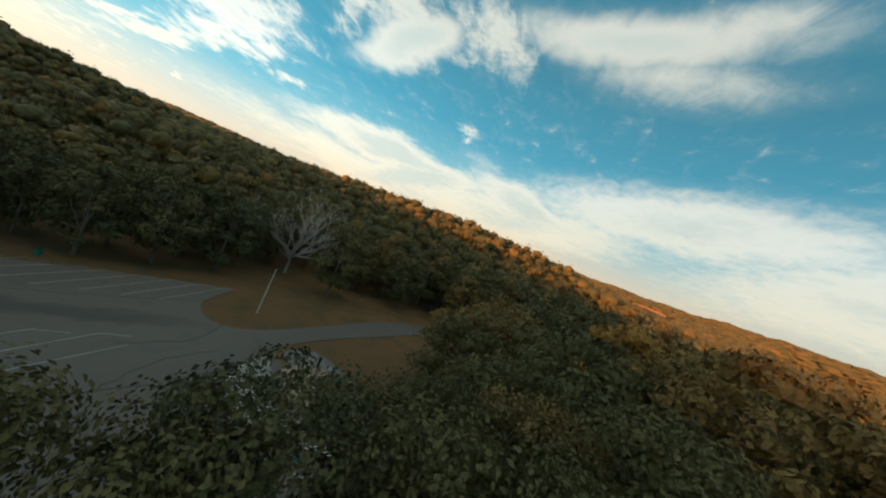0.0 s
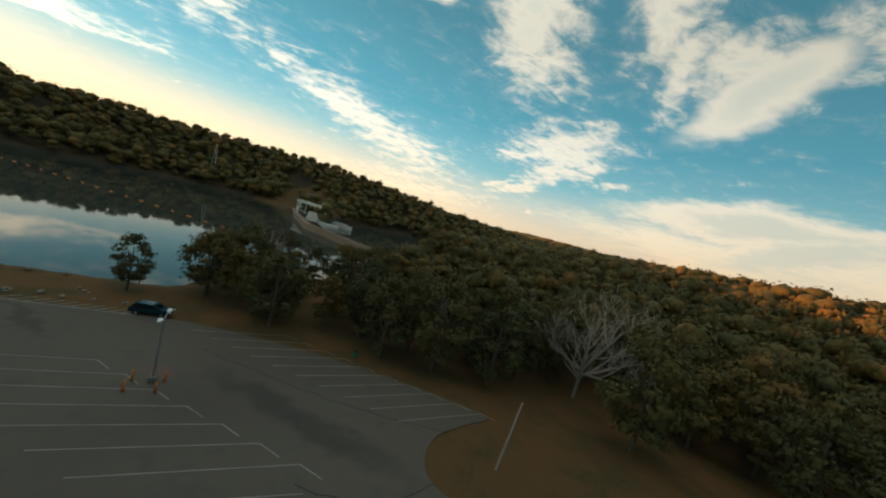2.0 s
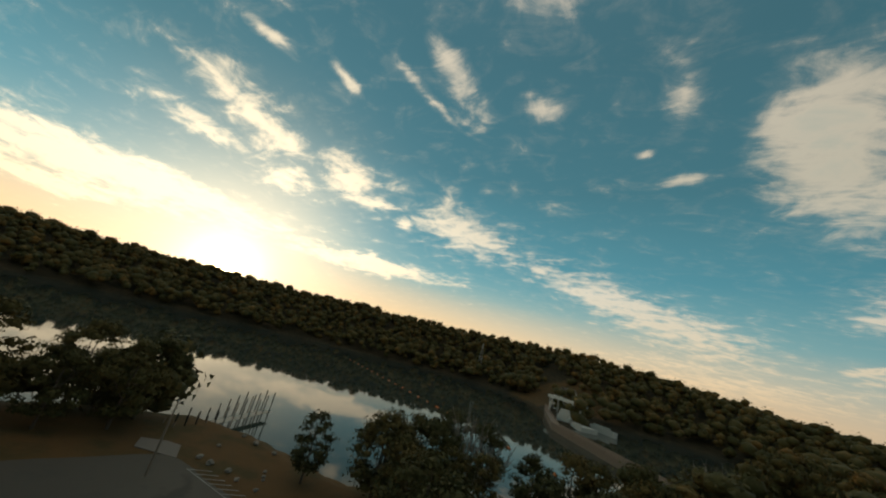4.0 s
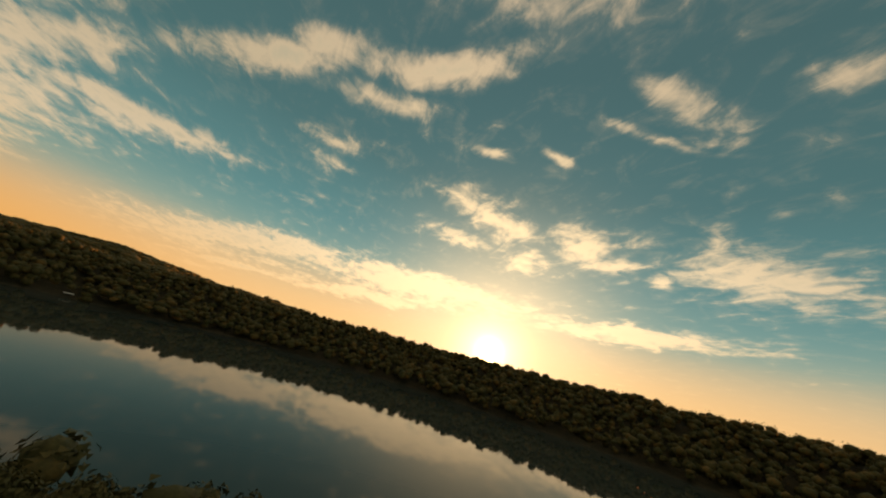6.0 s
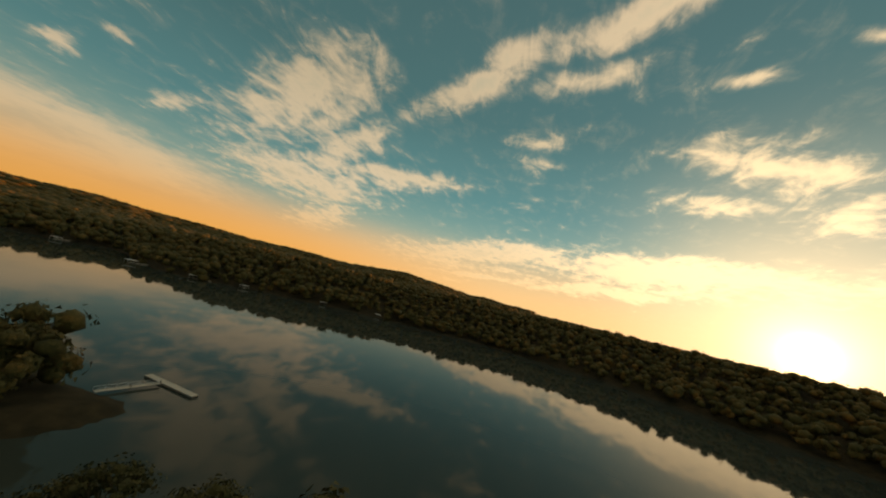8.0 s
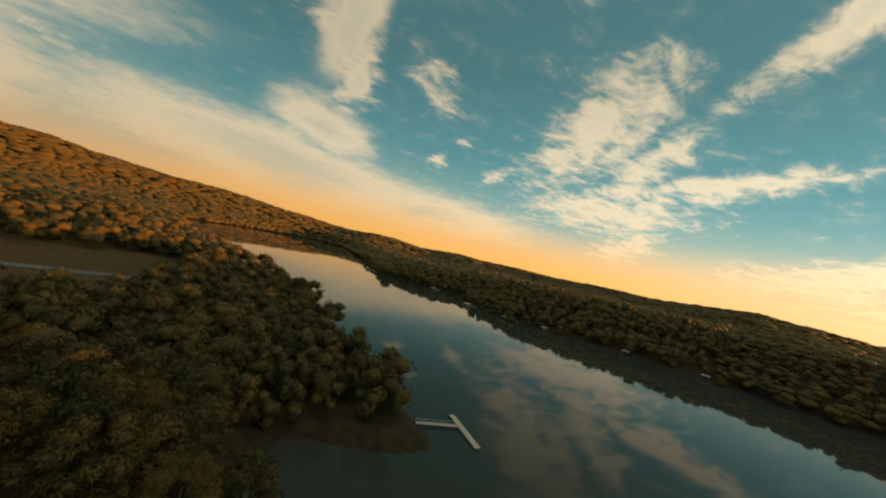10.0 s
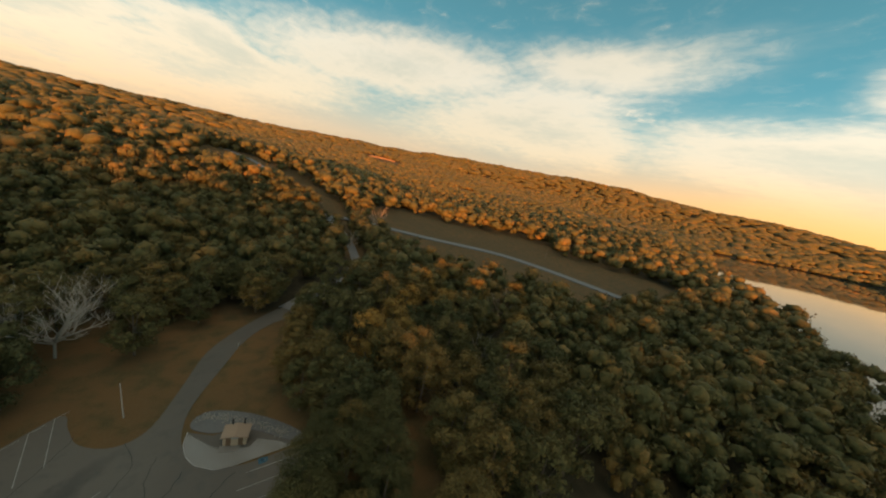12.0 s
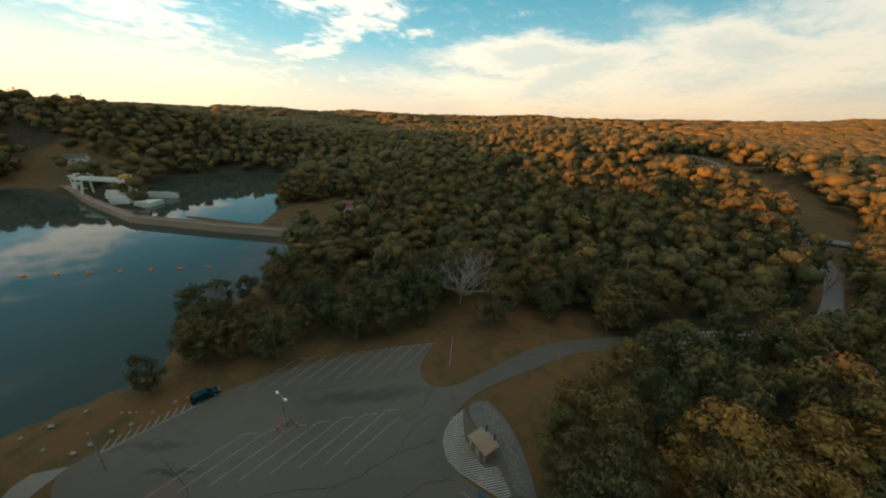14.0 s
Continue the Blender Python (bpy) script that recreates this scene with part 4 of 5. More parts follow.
tower = empty("gate_tower", pose(-306, 167, 3.0, 0, 0, 18))
bm = bmesh.new()
box(bm, 9, 8, 8.5, (0, 0, 0), bevel=0.15)
part("body", bm, M_PALE, tower)
bm = bmesh.new()
box(bm, 9.8, 8.8, 0.8, (0, 0, 8.5), bevel=0.15)
box(bm, 5.5, 5.0, 1.2, (0.5, 0, 9.3), bevel=0.15)
part("roof", bm, M_PALE, tower, "flat pale roof with a raised block")
for i in range(3):
    bm = bmesh.new()
    box(bm, 1.3, 0.15, 2.2, (-2.8 + 2.8 * i, -4.0, 4.8), bevel=0.03)
    part("window", bm, M_BLACK, tower, "dark window")
bm = bmesh.new()
box(bm, 2.0, 0.15, 3.0, (0, -4.0, 0.1), bevel=0.03)
part("door", bm, M_BLACK, tower, "dark door")
tagged(tower, "pale square gate tower on the dam", "tower")

gantry = empty("gantry_crane", pose(-272, 160, 0, 0, 0, 10))
for x0 in (-16, 14):
    for y0 in (-4, 4):
        bm = bmesh.new()
        rod(bm, (x0, y0, -1), (x0 + (2 if x0 < 0 else -2), y0 * 0.6, 12), 0.8, 0.6, 6)
        part("leg", bm, M_PALE, gantry)
bm = bmesh.new()
box(bm, 40, 1.6, 2.0, (0, -2.2, 11.5), bevel=0.1)
box(bm, 40, 1.6, 2.0, (0, 2.2, 11.5), bevel=0.1)
part("beam", bm, M_PALE, gantry, "pale twin girder")
bm = bmesh.new()
box(bm, 5, 5, 2.6, (15, 0, 13.5), bevel=0.2)
part("hoist", bm, plain("ochre_paint", (0.5, 0.28, 0.08), 0.5), gantry, "ochre hoist house")
tagged(gantry, "pale steel gantry crane behind the dam", "gantry")
for i, (x0, y0, sx, sy, sz) in enumerate([(-246, 152, 12, 10, 5), (-260, 160, 10, 14, 6.5), (-232, 155, 9, 12, 3.5), (-246, 174, 20, 3, 4)]):
    blk = empty("spillway_block", pose(x0, y0, -1, 0, 0, 16))
    bm = bmesh.new()
    box(bm, sx, sy, sz, bevel=0.15)
    part("pier", bm, M_PALE, blk)
    bm = bmesh.new()
    box(bm, sx * 0.7, sy * 0.15, sz * 0.3, (0, -sy * 0.45, sz), bevel=0.05)
    part("rail_wall", bm, M_PALE, blk)
    tagged(blk, "pale concrete spillway pier below the dam", "spillway", "spillway piers")


# ---- power-line mast on the ridge ----
def mast(at, tall):
    m = empty("lattice_mast", pose(*at))
    for sx in (-1, 1):
        for sy in (-1, 1):
            bm = bmesh.new()
            rod(bm, (sx * 2.6, sy * 2.6, -3), (sx * 0.5, sy * 0.5, tall), 0.22, 0.16, 6)
            part("leg", bm, M_GALV, m)
    for i in range(7):
        z0, z1 = tall * i / 7, tall * (i + 1) / 7
        w0, w1 = 2.6 - 2.1 * i / 7, 2.6 - 2.1 * (i + 1) / 7
        bm = bmesh.new()
        for sx, sy, tx, ty in ((-1, -1, 1, -1), (1, -1, 1, 1), (1, 1, -1, 1), (-1, 1, -1, -1)):
            rod(bm, (sx * w0, sy * w0, z0), (tx * w1, ty * w1, z1), 0.12, 0.12, 5)
        part("brace", bm, M_GALV, m)
    for z0, w0 in ((tall * 0.72, 6), (tall * 0.84, 5), (tall * 0.95, 4)):
        bm = bmesh.new()
        rod(bm, (-w0, 0, z0), (w0, 0, z0), 0.2, 0.2, 6)
        part("cross_arm", bm, M_GALV, m)
    return tagged(m, "steel lattice power-line mast on the wooded ridge", "mast")


mast((-480, 128, float(ground_height(np.array([-480.0]), np.array([128.0]))[0])), 34)


# ---- far houses, docks and boats ----
def house(x0, y0, turn, sx, sy, wall, roof, label):
    z0 = float(ground_height(np.array([float(x0)]), np.array([float(y0)]))[0])
    h = empty("house", pose(x0, y0, z0 - 0.2, 0, 0, turn))
    bm = bmesh.new()
    box(bm, sx, sy, 4.2)
    v = [bm.verts.new((s * sx / 2, q * sy / 2, 4.2)) for s in (-1, 1) for q in (-1, 1)]
    r = [bm.verts.new((s * sx / 2, 0, 7.0)) for s in (-1, 1)]
    bm.faces.new((v[0], v[1], r[0]))
    bm.faces.new((v[2], v[3], r[1]))
    part("wall", bm, wall, h)
    for q in (-1, 1):
        bm = bmesh.new()
        k = [bm.verts.new(p) for p in ((-sx / 2 - 0.5, q * (sy / 2 + 0.6), 3.7), (sx / 2 + 0.5, q * (sy / 2 + 0.6), 3.7), (sx / 2 + 0.5, 0, 7.15), (-sx / 2 - 0.5, 0, 7.15))]
        bm.faces.new(k)
        bmesh.ops.solidify(bm, geom=bm.faces[:], thickness=0.2)
        part("roof", bm, roof, h)
        for i in range(3):
            bm = bmesh.new()
            box(bm, 1.4, 0.12, 1.5, (-sx / 3 + sx / 3 * i, q * sy / 2, 1.4))
            part("window", bm, M_BLACK, h, "dark window")
    bm = bmesh.new()
    box(bm, 1.1, 0.14, 2.1, (sx / 6, -sy / 2, 0.2))
    part("door", bm, M_WOOD, h)
    return tagged(h, label, "house")


M_WHITE = plain("white_siding", (0.7, 0.68, 0.63), 0.7, 0, 2.0, 0.08)
M_SHINGLE = plain("grey_shingle", (0.20, 0.18, 0.17), 0.9, 0, 2.0, 0.2)
M_REDROOF = plain("rusty_roof", (0.30, 0.15, 0.10), 0.8, 0, 2.0, 0.2)
house(-100, 176, 20, 14, 8, M_WHITE, M_REDROOF, "pale house with a rusty roof among trees near the dam")
house(-52, 208, -15, 12, 8, M_WHITE, M_REDROOF, "small pale house with a reddish roof in a clearing")
house(300, -492, 30, 20, 12, M_WHITE, M_SHINGLE, "white lakeside house among the trees")
house(520, -462, 10, 18, 11, M_WHITE, M_SHINGLE, "white house on the wooded far shore")
house(455, -425, -20, 16, 10, M_WHITE, M_SHINGLE, "pale house on the far shore of the lake")
house(190, -412, -15, 15, 10, M_WHITE, M_SHINGLE, "white cabin above the far shore")
house(-372, 204, 35, 14, 9, M_WHITE, M_SHINGLE, "pale house on the slope behind the dam")
house(88, 430, 35, 22, 11, M_WHITE, M_REDROOF, "pale house on the hill top among lit trees")


def boat_dock(x0, y0, turn, long):
    d = empty("boat_dock", pose(x0, y0, 0, 0, 0, turn))
    bm = bmesh.new()
    box(bm, long, 3.0, 0.4, (0, 0, 0.5), bevel=0.05)
    part("deck", bm, M_DECK, d)
    bm = bmesh.new()
    box(bm, 9, 7, 0.3, (long * 0.4, 0, 3.2), bevel=0.05)
    part("canopy", bm, M_WHITE, d, "white boat canopy")
    for sx in (-4, 4):
        for sy in (-3, 3):
            bm = bmesh.new()
            rod(bm, (long * 0.4 + sx, sy, -1), (long * 0.4 + sx, sy, 3.2), 0.15)
            part("post", bm, M_GALV, d)
    return tagged(d, "pale private boat dock with a canopy on the far shore", "dock", "far docks")


for x0, y0, turn in ((150, -360, 20), (217, -366, 60), (338, -420, 90), (500, -395, 40), (112, -384, 80), (28, -410, 85), (-40, -422, 95)):
    boat_dock(x0, y0, turn, 18)

# ---- country road, field road and fields ----
M_ROAD = plain("pale_asphalt", (0.155, 0.148, 0.14), 0.9, 0, 0.8, 0.15, 0.1)
r1 = strip("country_road", curve_points([(29, 83.5), (52, 91), (70, 98), (90, 116), (112, 150), (127, 190), (138, 240), (148, 300), (152, 340), (146, 385)], 16), 4.8, 0.34, M_ROAD, None, 0.7)
tagged(r1, "grey country road winding up through the woods", "road", kind="structure")
r2 = strip("field_road", curve_points([(124, 186), (150, 178), (178, 145), (216, 92), (222, 50), (218, 14), (214, -12)], 14), 9.0, 0.4, M_ROAD, None, 0.6)
tagged(r2, "pale grey road crossing an open meadow", "road", kind="structure")
red = strip("clay_field", curve_points([(1020, 1090), (1075, 1048), (1125, 1000)], 6), 60, 1.5, plain("red_clay_soil", (0.20, 0.115, 0.065), 0.95, 0, 0.1, 0.2), None, 8.0)
tagged(red, "bare reddish clay clearing on a far hillside", "clearing", kind="structure")


# ---- bare dead trees ----
def dead_tree(at, tall, seed, mat, label, spread=1.0, name="dead_tree"):
    t = empty(name, pose(*at))
    g = random.Random(seed)
    bm = bmesh.new()
    rod(bm, (0, 0, -0.3), (0.15, 0.1, tall * 0.27), tall * 0.017, tall * 0.013, 9)
    part("trunk", bm, mat, t)

    def grow(bm, p, d, length, r, depth):
        steps = 3 if depth else 2
        for i in range(steps):
            q = p + d * (length / steps)
            rod(bm, p, q, r, r * 0.82, 5 if depth > 1 else 3)
            r *= 0.82
            p = q
            d = (d + Vector((g.uniform(-1, 1), g.uniform(-1, 1), g.uniform(0.0, 0.9))) * 0.15).normalized()
            if depth > 0:
                for twig in range(2 if depth == 1 or i else 1):
                    k = (d + Vector((g.uniform(-1, 1), g.uniform(-1, 1), g.uniform(-0.1, 0.8))) * 0.8 * spread).normalized()
                    grow(bm, p, k, length * g.uniform(0.40, 0.6), max(0.022, r * 0.66), depth - 1)

    for i in range(11):
        a = i * 2.4 + g.uniform(-0.3, 0.3)
        up = (0.12, 1.0, 2.2, 0.5, 1.4, 3.2, 0.3, 0.8, 1.8, 0.55, 1.2)[i] + g.uniform(0.0, 0.2)
        bm = bmesh.new()
        start = Vector((0.15, 0.1, tall * g.uniform(0.17, 0.26)))
        grow(bm, start, Vector((math.cos(a) * spread, math.sin(a) * spread, up)).normalized(), tall * (0.40 + 0.055 * min(up, 2.4)) * g.uniform(0.92, 1.08), tall * 0.012, 3 if tall > 16 else 2)
        part("limb", bm, mat, t)
    return tagged(t, label, "dead tree")


def gz(x0, y0):
    return float(ground_height(np.array([float(x0)]), np.array([float(y0)]))[0])


# bare wood with the evening sun's warm tint put into its colour
M_PINK = plain("sunlit_twigs", (0.30, 0.21, 0.15), 0.9, 0, 4.0, 0.2)
dead_tree((-19.9, 92.5, gz(-19.9, 92.5)), 18.5, 5, M_DEAD, "bleached leafless dead tree at the wood's edge", 1.7)
dead_tree((-43, 84, gz(-43, 84)), 10.5, 9, M_DEAD, "small grey leafless tree among green trees", 0.9)
dead_tree((152, 160, gz(152, 160)), 16, 12, M_PINK, "tall bare tree with pale twigs on the hill")
dead_tree((112, 182, gz(112, 182)), 13, 14, M_PINK, "bare pale-twigged tree beside the country road")
dead_tree((98, 130, gz(98, 130)), 11, 16, M_PINK, "bare tree with pinkish twigs above the road")
dead_tree((88, 30, gz(88, 30)), 14, 18, M_PINK, "bare pale tree among autumn crowns")
dead_tree((92, -84, 0.4), 9, 21, M_DEAD, "crooked bare snag at the lake edge", 1.2)
dead_tree((46, 22, gz(46, 22)), 12.5, 23, M_DEAD, "grey leafless tree among dense crowns")
for i, (x0, y0) in enumerate([(-84, 66), (-79, 62), (-100, 120)]):
    dead_tree((x0, y0, gz(x0, y0)), 11 + i, 30 + i, M_DEAD, "thin bare tree at the lake shore", 0.6)


# ---- leafy trees near the car park ----
def leaf_tree(seed, tall, wide, leaves=50, size=1.25, mat=None, clumps_in=40):
    """A broadleaf tree: tapered trunk, limbs, and a crown of leaf clumps with gaps between them."""
    g = np.random.default_rng(seed)
    t = empty("tree", pose(0, 0, 0))
    bm = bmesh.new()
    rod(bm, (0, 0, -0.4), (0.1, 0, tall * 0.30), tall * 0.020, tall * 0.015, 8)
    rod(bm, (0.1, 0, tall * 0.30), (0.25, 0.15, tall * 0.75), tall * 0.015, tall * 0.005, 7)
    part("trunk", bm, M_BARK, t)
    clumps = []
    puff = math.sqrt(40 / clumps_in)
    for i in range(clumps_in):
        a, e = g.uniform(0, 6.28), g.uniform(-0.95, 1.0)
        rad = wide * 0.5 * math.sqrt(max(0.05, 1 - e * e)) * g.uniform(0.6, 1.0)
        clumps.append((rad * math.cos(a), rad * math.sin(a), tall * (0.54 + 0.38 * e), wide * puff * g.uniform(0.13, 0.21)))
    for i in range(5):
        c = clumps[i * 5]
        bm = bmesh.new()
        z0 = tall * (0.25 + 0.06 * i)
        rod(bm, (0.1, 0, z0), (c[0] * 0.6, c[1] * 0.6, (z0 + c[2]) / 2), tall * 0.008, tall * 0.005, 5)
        rod(bm, (c[0] * 0.6, c[1] * 0.6, (z0 + c[2]) / 2), c[:3], tall * 0.005, tall * 0.002, 5)
        part("limb", bm, M_BARK, t)
    vs, fs, off = [], [], 0
    for i, (x0, y0, z0, r0) in enumerate(clumps):
        v = lumpy(ICO0[0], 0.5, seed * 50 + i) * r0 * 0.38 * np.array((1, 1, 0.8)) + np.array((x0, y0, z0))
        if clumps_in < 60:
            vs.append(v)
            fs += [tuple(f) for f in (ICO0[1] + off).tolist()]
            off += len(v)
        n = leaves
        d = g.normal(0, 1, (n, 3))
        d[:, 2] = np.abs(d[:, 2]) * 0.9 - 0.25
        d /= np.linalg.norm(d, axis=1)[:, None]
        c = d * r0 * g.uniform(0.45, 1.12, (n, 1)) ** 0.7 * np.array((1, 1, 0.8)) + np.array((x0, y0, z0))
        u = np.cross(d, g.normal(0, 1, (n, 3)))
        u /= np.linalg.norm(u, axis=1)[:, None]
        w_ = np.cross(d, u) + d * g.uniform(-0.6, 0.6, (n, 1))
        s = g.uniform(0.20, 0.40, (n, 1)) * size
        quad = np.stack([c - u * s, c - w_ * s * 0.55 + d * 0.05, c + u * s, c + w_ * s * 0.55], 1)
        vs.append(quad.reshape(-1, 3))
        fs += [(off + 4 * k, off + 4 * k + 1, off + 4 * k + 2, off + 4 * k + 3) for k in range(n)]
        off += 4 * n
    mesh_object("crown", np.concatenate(vs), fs, mat or M_LEAF, t)
    return t


def blocked(x, y):
    """Where no tree stands: water, the open ground round the car park, roads, fields and clearings."""
    b = distance_inside(x, y, LAKE) < np.where(y < -200, -1.0, 1.5)
    b |= distance_inside(x, y, RIVER) < 1.0
    for poly in CLEARINGS:
        b |= distance_inside(x, y, poly) < 0
    for line, half in ((r1_line, 6.5), (DAM_LINE, 9.0)):
        for (ax, ay), (bx, by) in zip(line[:-1], line[1:]):
            s = np.clip(((x - ax) * (bx - ax) + (y - ay) * (by - ay)) / ((bx - ax) ** 2 + (by - ay) ** 2), 0, 1)
            b |= np.hypot(x - ax - s * (bx - ax), y - ay - s * (by - ay)) < half
    return b


r1_line = [(30, 84), (52, 91), (90, 116), (112, 150), (127, 190), (138, 240), (148, 300), (152, 340)]
DAM_LINE = [(-110, 134), (-203, 126), (-266, 145), (-328, 168), (-390, 184)]
CLEARINGS = [np.array(p, float) for p in (
    [(-25.19, 78.4), (3.93, 83.4), (31.23, 88.4), (34.87, 78.4), (27, 71), (18, 62), (8, 50), (5, 41), (4, 33), (-1.53, 24.4), (-14.27, 21.4), (-26.1, 16.4), (-41.57, 6.4), (-57.95, 6.4), (-68.87, 12.4),
     (-92.53, 13.4), (-90.71, 34.4), (-71.6, 39.4), (-62.5, 44.4), (-52.04, 54.9), (-42.48, 64.9), (-34.29, 70.4)],
    [(120, 96), (144, 168), (190, 205), (245, 205), (290, 150), (330, 88), (285, 45), (310, 0), (318, -42), (280, -54), (215, -28), (158, -10), (132, 24), (122, 66)],
    [(-104, 140), (-86, 150), (-88, 200), (-130, 198), (-150, 176), (-190, 160), (-190, 142)],
    [(96, 305), (110, 365), (168, 370), (178, 290), (130, 272)],
    [(-40, 255), (-15, 290), (0, 260), (-25, 240)],
    [(-300, 186), (-360, 188), (-470, 200), (-470, 222), (-350, 216), (-300, 212)],
    [(112, 156), (140, 172), (168, 225), (176, 280), (150, 310), (134, 256), (122, 198)],
    [(11, -66), (12, -55), (21, -44), (31, -35), (37, -38), (27, -52), (22, -66)],
    [(960, 940), (1040, 890), (1170, 990), (1090, 1140), (990, 1120)],
    [(780, 430), (960, 410), (1060, 560), (900, 660), (810, 570)],
    [(-26, 80), (-13, 81), (-12, 94), (-19, 97), (-26, 93)])]


def scatter(cell, lo, hi):
    n = int(hi * 2 / cell)
    gx, gy = np.meshgrid(np.arange(n), np.arange(n))
    x = (gx.ravel() + rng.uniform(0.08, 0.92, n * n)) * cell - hi
    y = (gy.ravel() + rng.uniform(0.08, 0.92, n * n)) * cell - hi
    r = np.hypot(x, y)
    keep = (r >= lo) & (r < hi)
    x, y = x[keep], y[keep]
    keep = ~blocked(x, y)
    return x[keep], y[keep]


def forest(name, x, y, width, tall, templates, label):
    z = ground_height(x, y)
    vs, fs, off = [], [], 0
    pick = rng.integers(0, len(templates), len(x))
    ang, vigour = rng.uniform(0, 6.28, len(x)), rng.uniform(0.0, 1.0, len(x)) ** 1.3
    wide, high = (0.72 + 0.75 * vigour) * width, (0.72 + 0.42 * vigour + rng.uniform(-0.08, 0.14, len(x))) * tall
    high = high * np.where((x < -45) & (x > -140) & (y < 130), 0.72, np.where((x < 4) & (x > -60) & (y < 14) & (y > -30), 0.8, 1.0))
    for i in range(len(x)):
        v, f = templates[pick[i]]
        c, s = np.cos(ang[i]), np.sin(ang[i])
        q = np.empty_like(v)
        q[:, 0] = (v[:, 0] * c - v[:, 1] * s) * wide[i] + x[i]
        q[:, 1] = (v[:, 0] * s + v[:, 1] * c) * wide[i] + y[i]
        q[:, 2] = v[:, 2] * high[i] + z[i] - 0.03 * high[i]
        vs.append(q)
        fs.append(f + off)
        off += len(v)
    vs, fs = np.concatenate(vs), np.concatenate(fs)
    me = bpy.data.meshes.new(name)
    me.vertices.add(len(vs))
    me.vertices.foreach_set("co", vs.ravel())
    me.loops.add(len(fs) * 3)
    me.loops.foreach_set("vertex_index", fs.ravel())
    me.polygons.add(len(fs))
    me.polygons.foreach_set("loop_start", np.arange(len(fs)) * 3)
    me.update()
    me.validate()
    me.materials.append(M_FOREST)
    me.shade_smooth()
    return tagged(new(name, me), label, "woods", kind="stuff")


T_MID = [crown_template(11, ICO0, s, 36) for s in range(8)]
T_FAR = [crown_template(3, ICO0, s, 10, 0.35) for s in range(8)]
T_THIN = [crown_template(2, ICO0, s, 0, 0.35) for s in range(8)]
T_WIDE = [crown_template(1, ICO0, s, 0, 0.35) for s in range(6)]

# the trees nearest the car park are trees of their own, the rest one wood
x, y = scatter(9.2, 0, 270)
near = np.argsort(np.minimum(np.hypot(x - 4, (y - 42) * 0.9), 12 + 1.4 * np.hypot(x + 70, y - 62)))[:125]
far = np.setdiff1d(np.arange(len(x)), near)
kinds = [leaf_tree(60 + i, 15.0, 9.0 + 0.5 * i, 66, 0.95) for i in range(5)]
fine = [leaf_tree(80 + i, 15.0, 9.0 + 0.8 * i, 240, 0.37, None, 64) for i in range(3)]
middling = [leaf_tree(70 + i, 15.0, 9.0 + i, 115, 0.70, None, 46) for i in range(2)]
LABELS = ["leafy green broadleaf tree in the wood beside the car park", "dark green broadleaf tree in dense wood",
          "olive broadleaf tree turning to autumn colour", "tall rounded broadleaf tree with yellowing leaves", "broad green tree at the wood's edge"]
# a hedge of lower trees stands between the lot and the wood: place and size
HEDGE = [(-24, 13, 0.86), (-18.5, 15, 0.84), (-14, 16.6, 0.80), (-10.4, 19.2, 0.89), (-7, 21.6, 0.90), (-4.8, 25.0, 0.80), (-0.4, 26.2, 0.80), (2.6, 23.6, 0.90), (4.5, 27.2, 0.90),
         (9, 30, 1.0), (6, 21, 1.05), (-16, 9, 0.82), (-7, 12.5, 0.74), (2, 15.5, 0.98), (-30, 9, 0.85), (-1, 20, 0.92), (-11, 14, 0.76)]
TALL = [(24, 42, 1.16), (36, 44, 1.20), (30, 36, 1.08), (50, 50, 1.09), (61, 42, 1.07), (68, 58, 1.09), (80, 40, 1.07), (88, 62, 1.10), (98, 30, 1.09), (70, 18, 1.06)]
EDGE = [(5.6, 34, 0.80), (5.4, 41, 0.84), (7.4, 48.5, 0.82), (13, 54.5, 0.86), (18.5, 61, 0.88), (25, 67.5, 0.84), (31, 73, 0.86), (11.5, 38, 0.95), (12.5, 45.5, 0.98)]
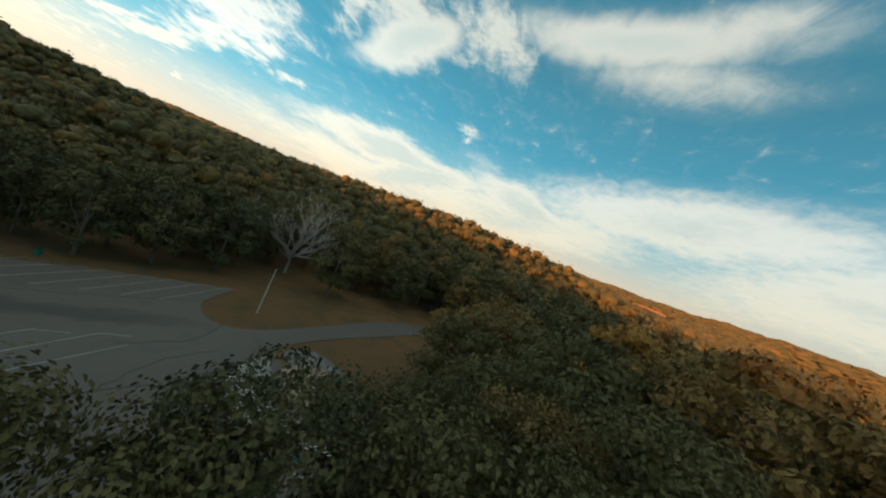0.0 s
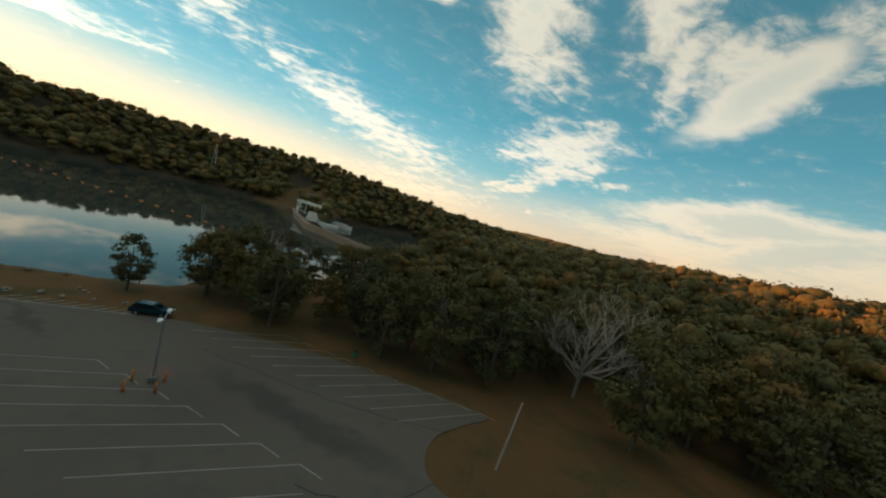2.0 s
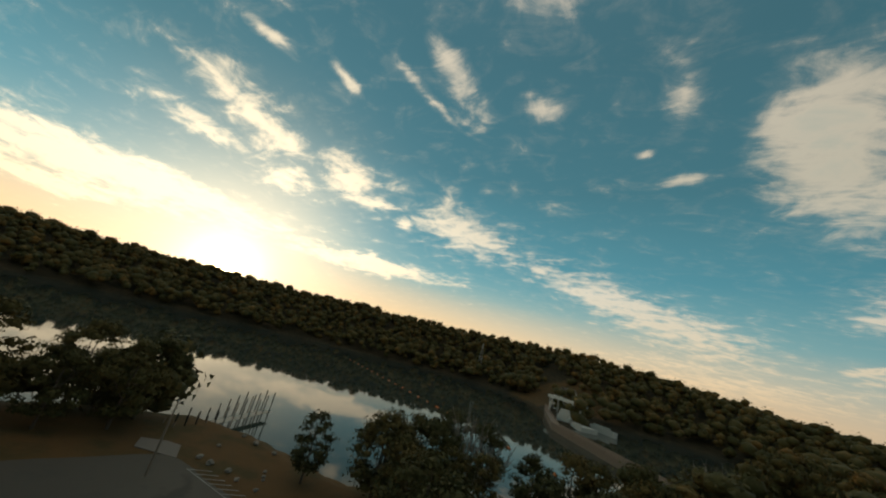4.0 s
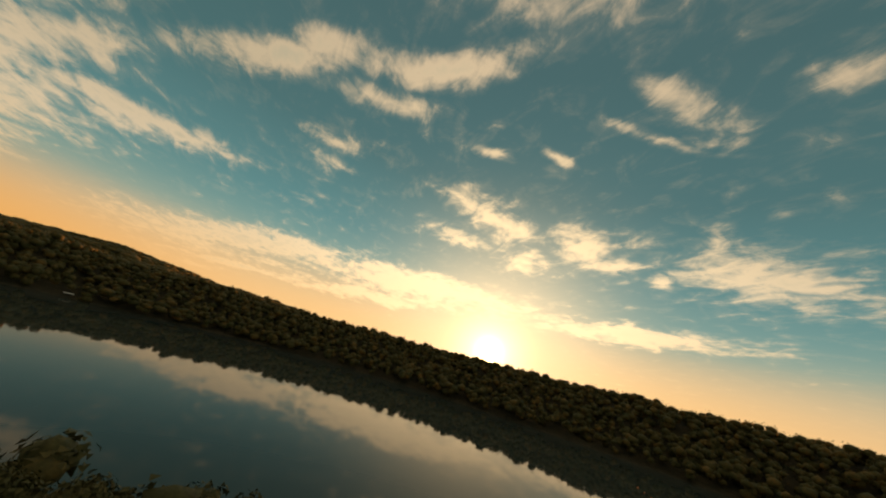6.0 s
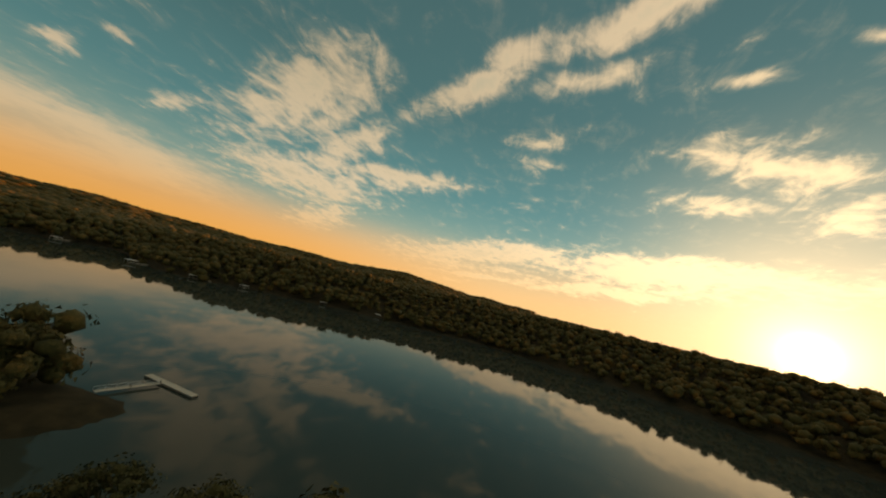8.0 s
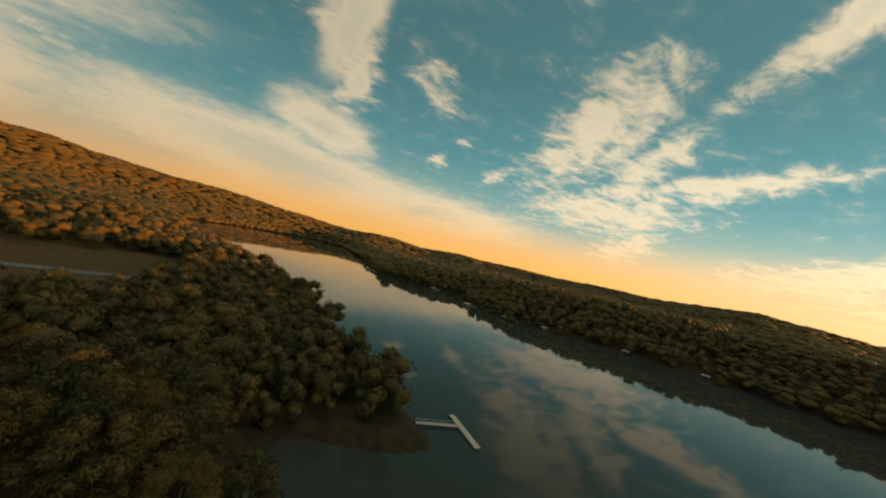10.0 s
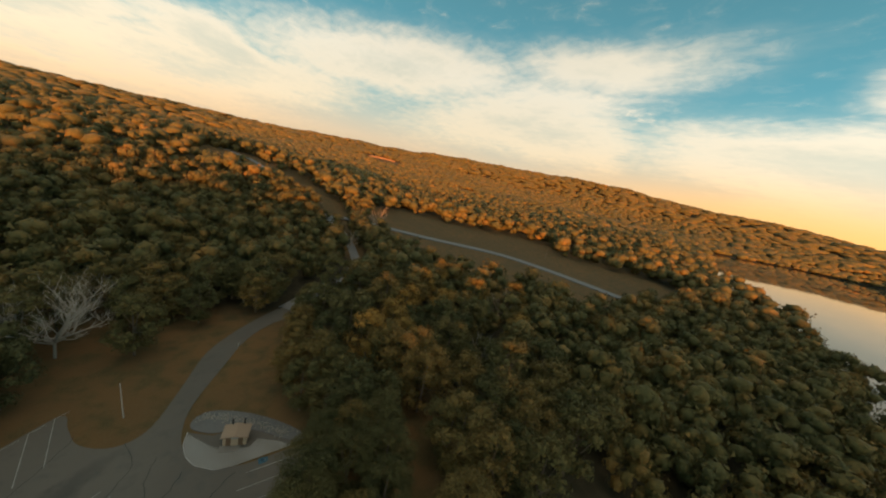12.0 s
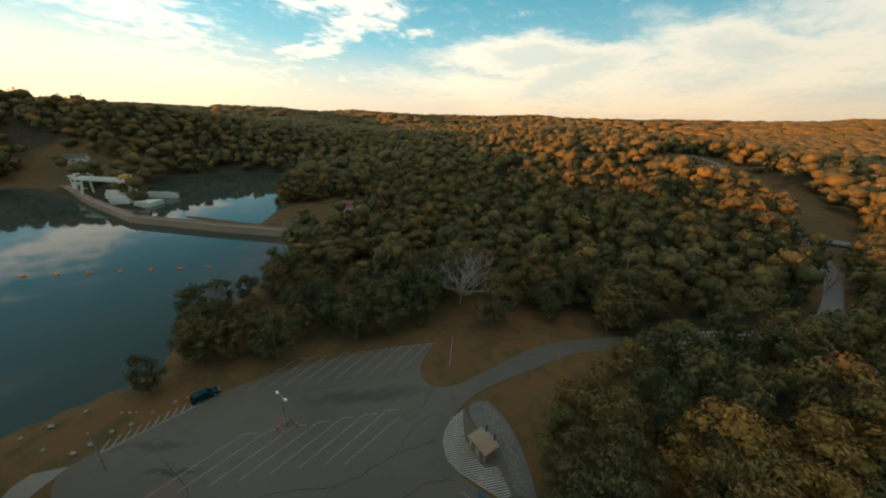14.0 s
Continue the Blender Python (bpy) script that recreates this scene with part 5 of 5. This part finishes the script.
# these crowns stand in shade; their leaf colour carries the sunlight
amber = [leaf_tree(90 + i, 15.0, 9.5 + i, 110, 0.8, M_SUNLIT_AMBER) for i in range(2)]
spots = [(float(a), float(b), 0) for a, b in zip(x[near], y[near]) if min(math.hypot(a - h[0], b - h[1]) for h in HEDGE + EDGE + TALL) > 4.5]
spots += [(-71, 49, 0), (-66, 53, 0), (-76, 53, 0), (-61, 58, 0), (-70, 58, 0), (-56, 64, 0), (-49, 69, 0), (-64, 9.5, 0), (-70, 13, 0), (-59, 4, 0), (-76, 11.5, 0), (-52, 1, 0), (-70, 6, 0), (13, 26, 0)] + HEDGE + EDGE + TALL
placed = set()
for i, (x0, y0, s) in enumerate(spots):
    first = amber[i % 2] if (x0, y0, s) in TALL else fine[i % 3] if math.hypot(x0 + 6, y0 - 15) < 17 else middling[i % 2] if math.hypot(x0 - 8, y0 - 22) < 34 else kinds[i % 5]
    if not s:
        s = rng.uniform(0.8, 1.15) * (1.08 if x0 > 14 else 1.0)
    if x0 < -45:
        s *= 0.76
    elif x0 < 0 and y0 < 8:
        s *= 0.82
    m = pose(x0, y0, gz(x0, y0), 0, 0, rng.uniform(0, 360))
    size = (s, s, s * rng.uniform(0.95, 1.05))
    if first.name not in placed:
        placed.add(first.name)
        first.matrix_basis = m @ Matrix.Diagonal((*size, 1))
        tagged(first, "tall broadleaf tree in autumn leaf, coloured golden as if sunlit" if first in amber else LABELS[i % 5], "tree", "trees by the car park")
    else:
        t = copy_thing(first, m)
        t.scale = size
forest("woods", x[far], y[far], 11.6, 14.8, T_MID, "dense autumn woods of rounded broadleaf trees")
x, y = scatter(11.5, 270, 640)
forest("woods", x, y, 14, 15, T_FAR, "wooded ridges round the lake in autumn leaf")
x, y = scatter(14.5, 640, 1050)
forest("woods", x, y, 17.5, 14, T_THIN, "wooded slopes beyond the lake in autumn leaf")
x, y = scatter(22.5, 1050, 1850)
forest("woods", x, y, 27, 13, T_WIDE, "wooded hills beyond the fields in autumn leaf")
x, y = scatter(44, 1850, 3100)
forest("woods", x, y, 54, 17, T_WIDE, "far wooded hills in autumn leaf")
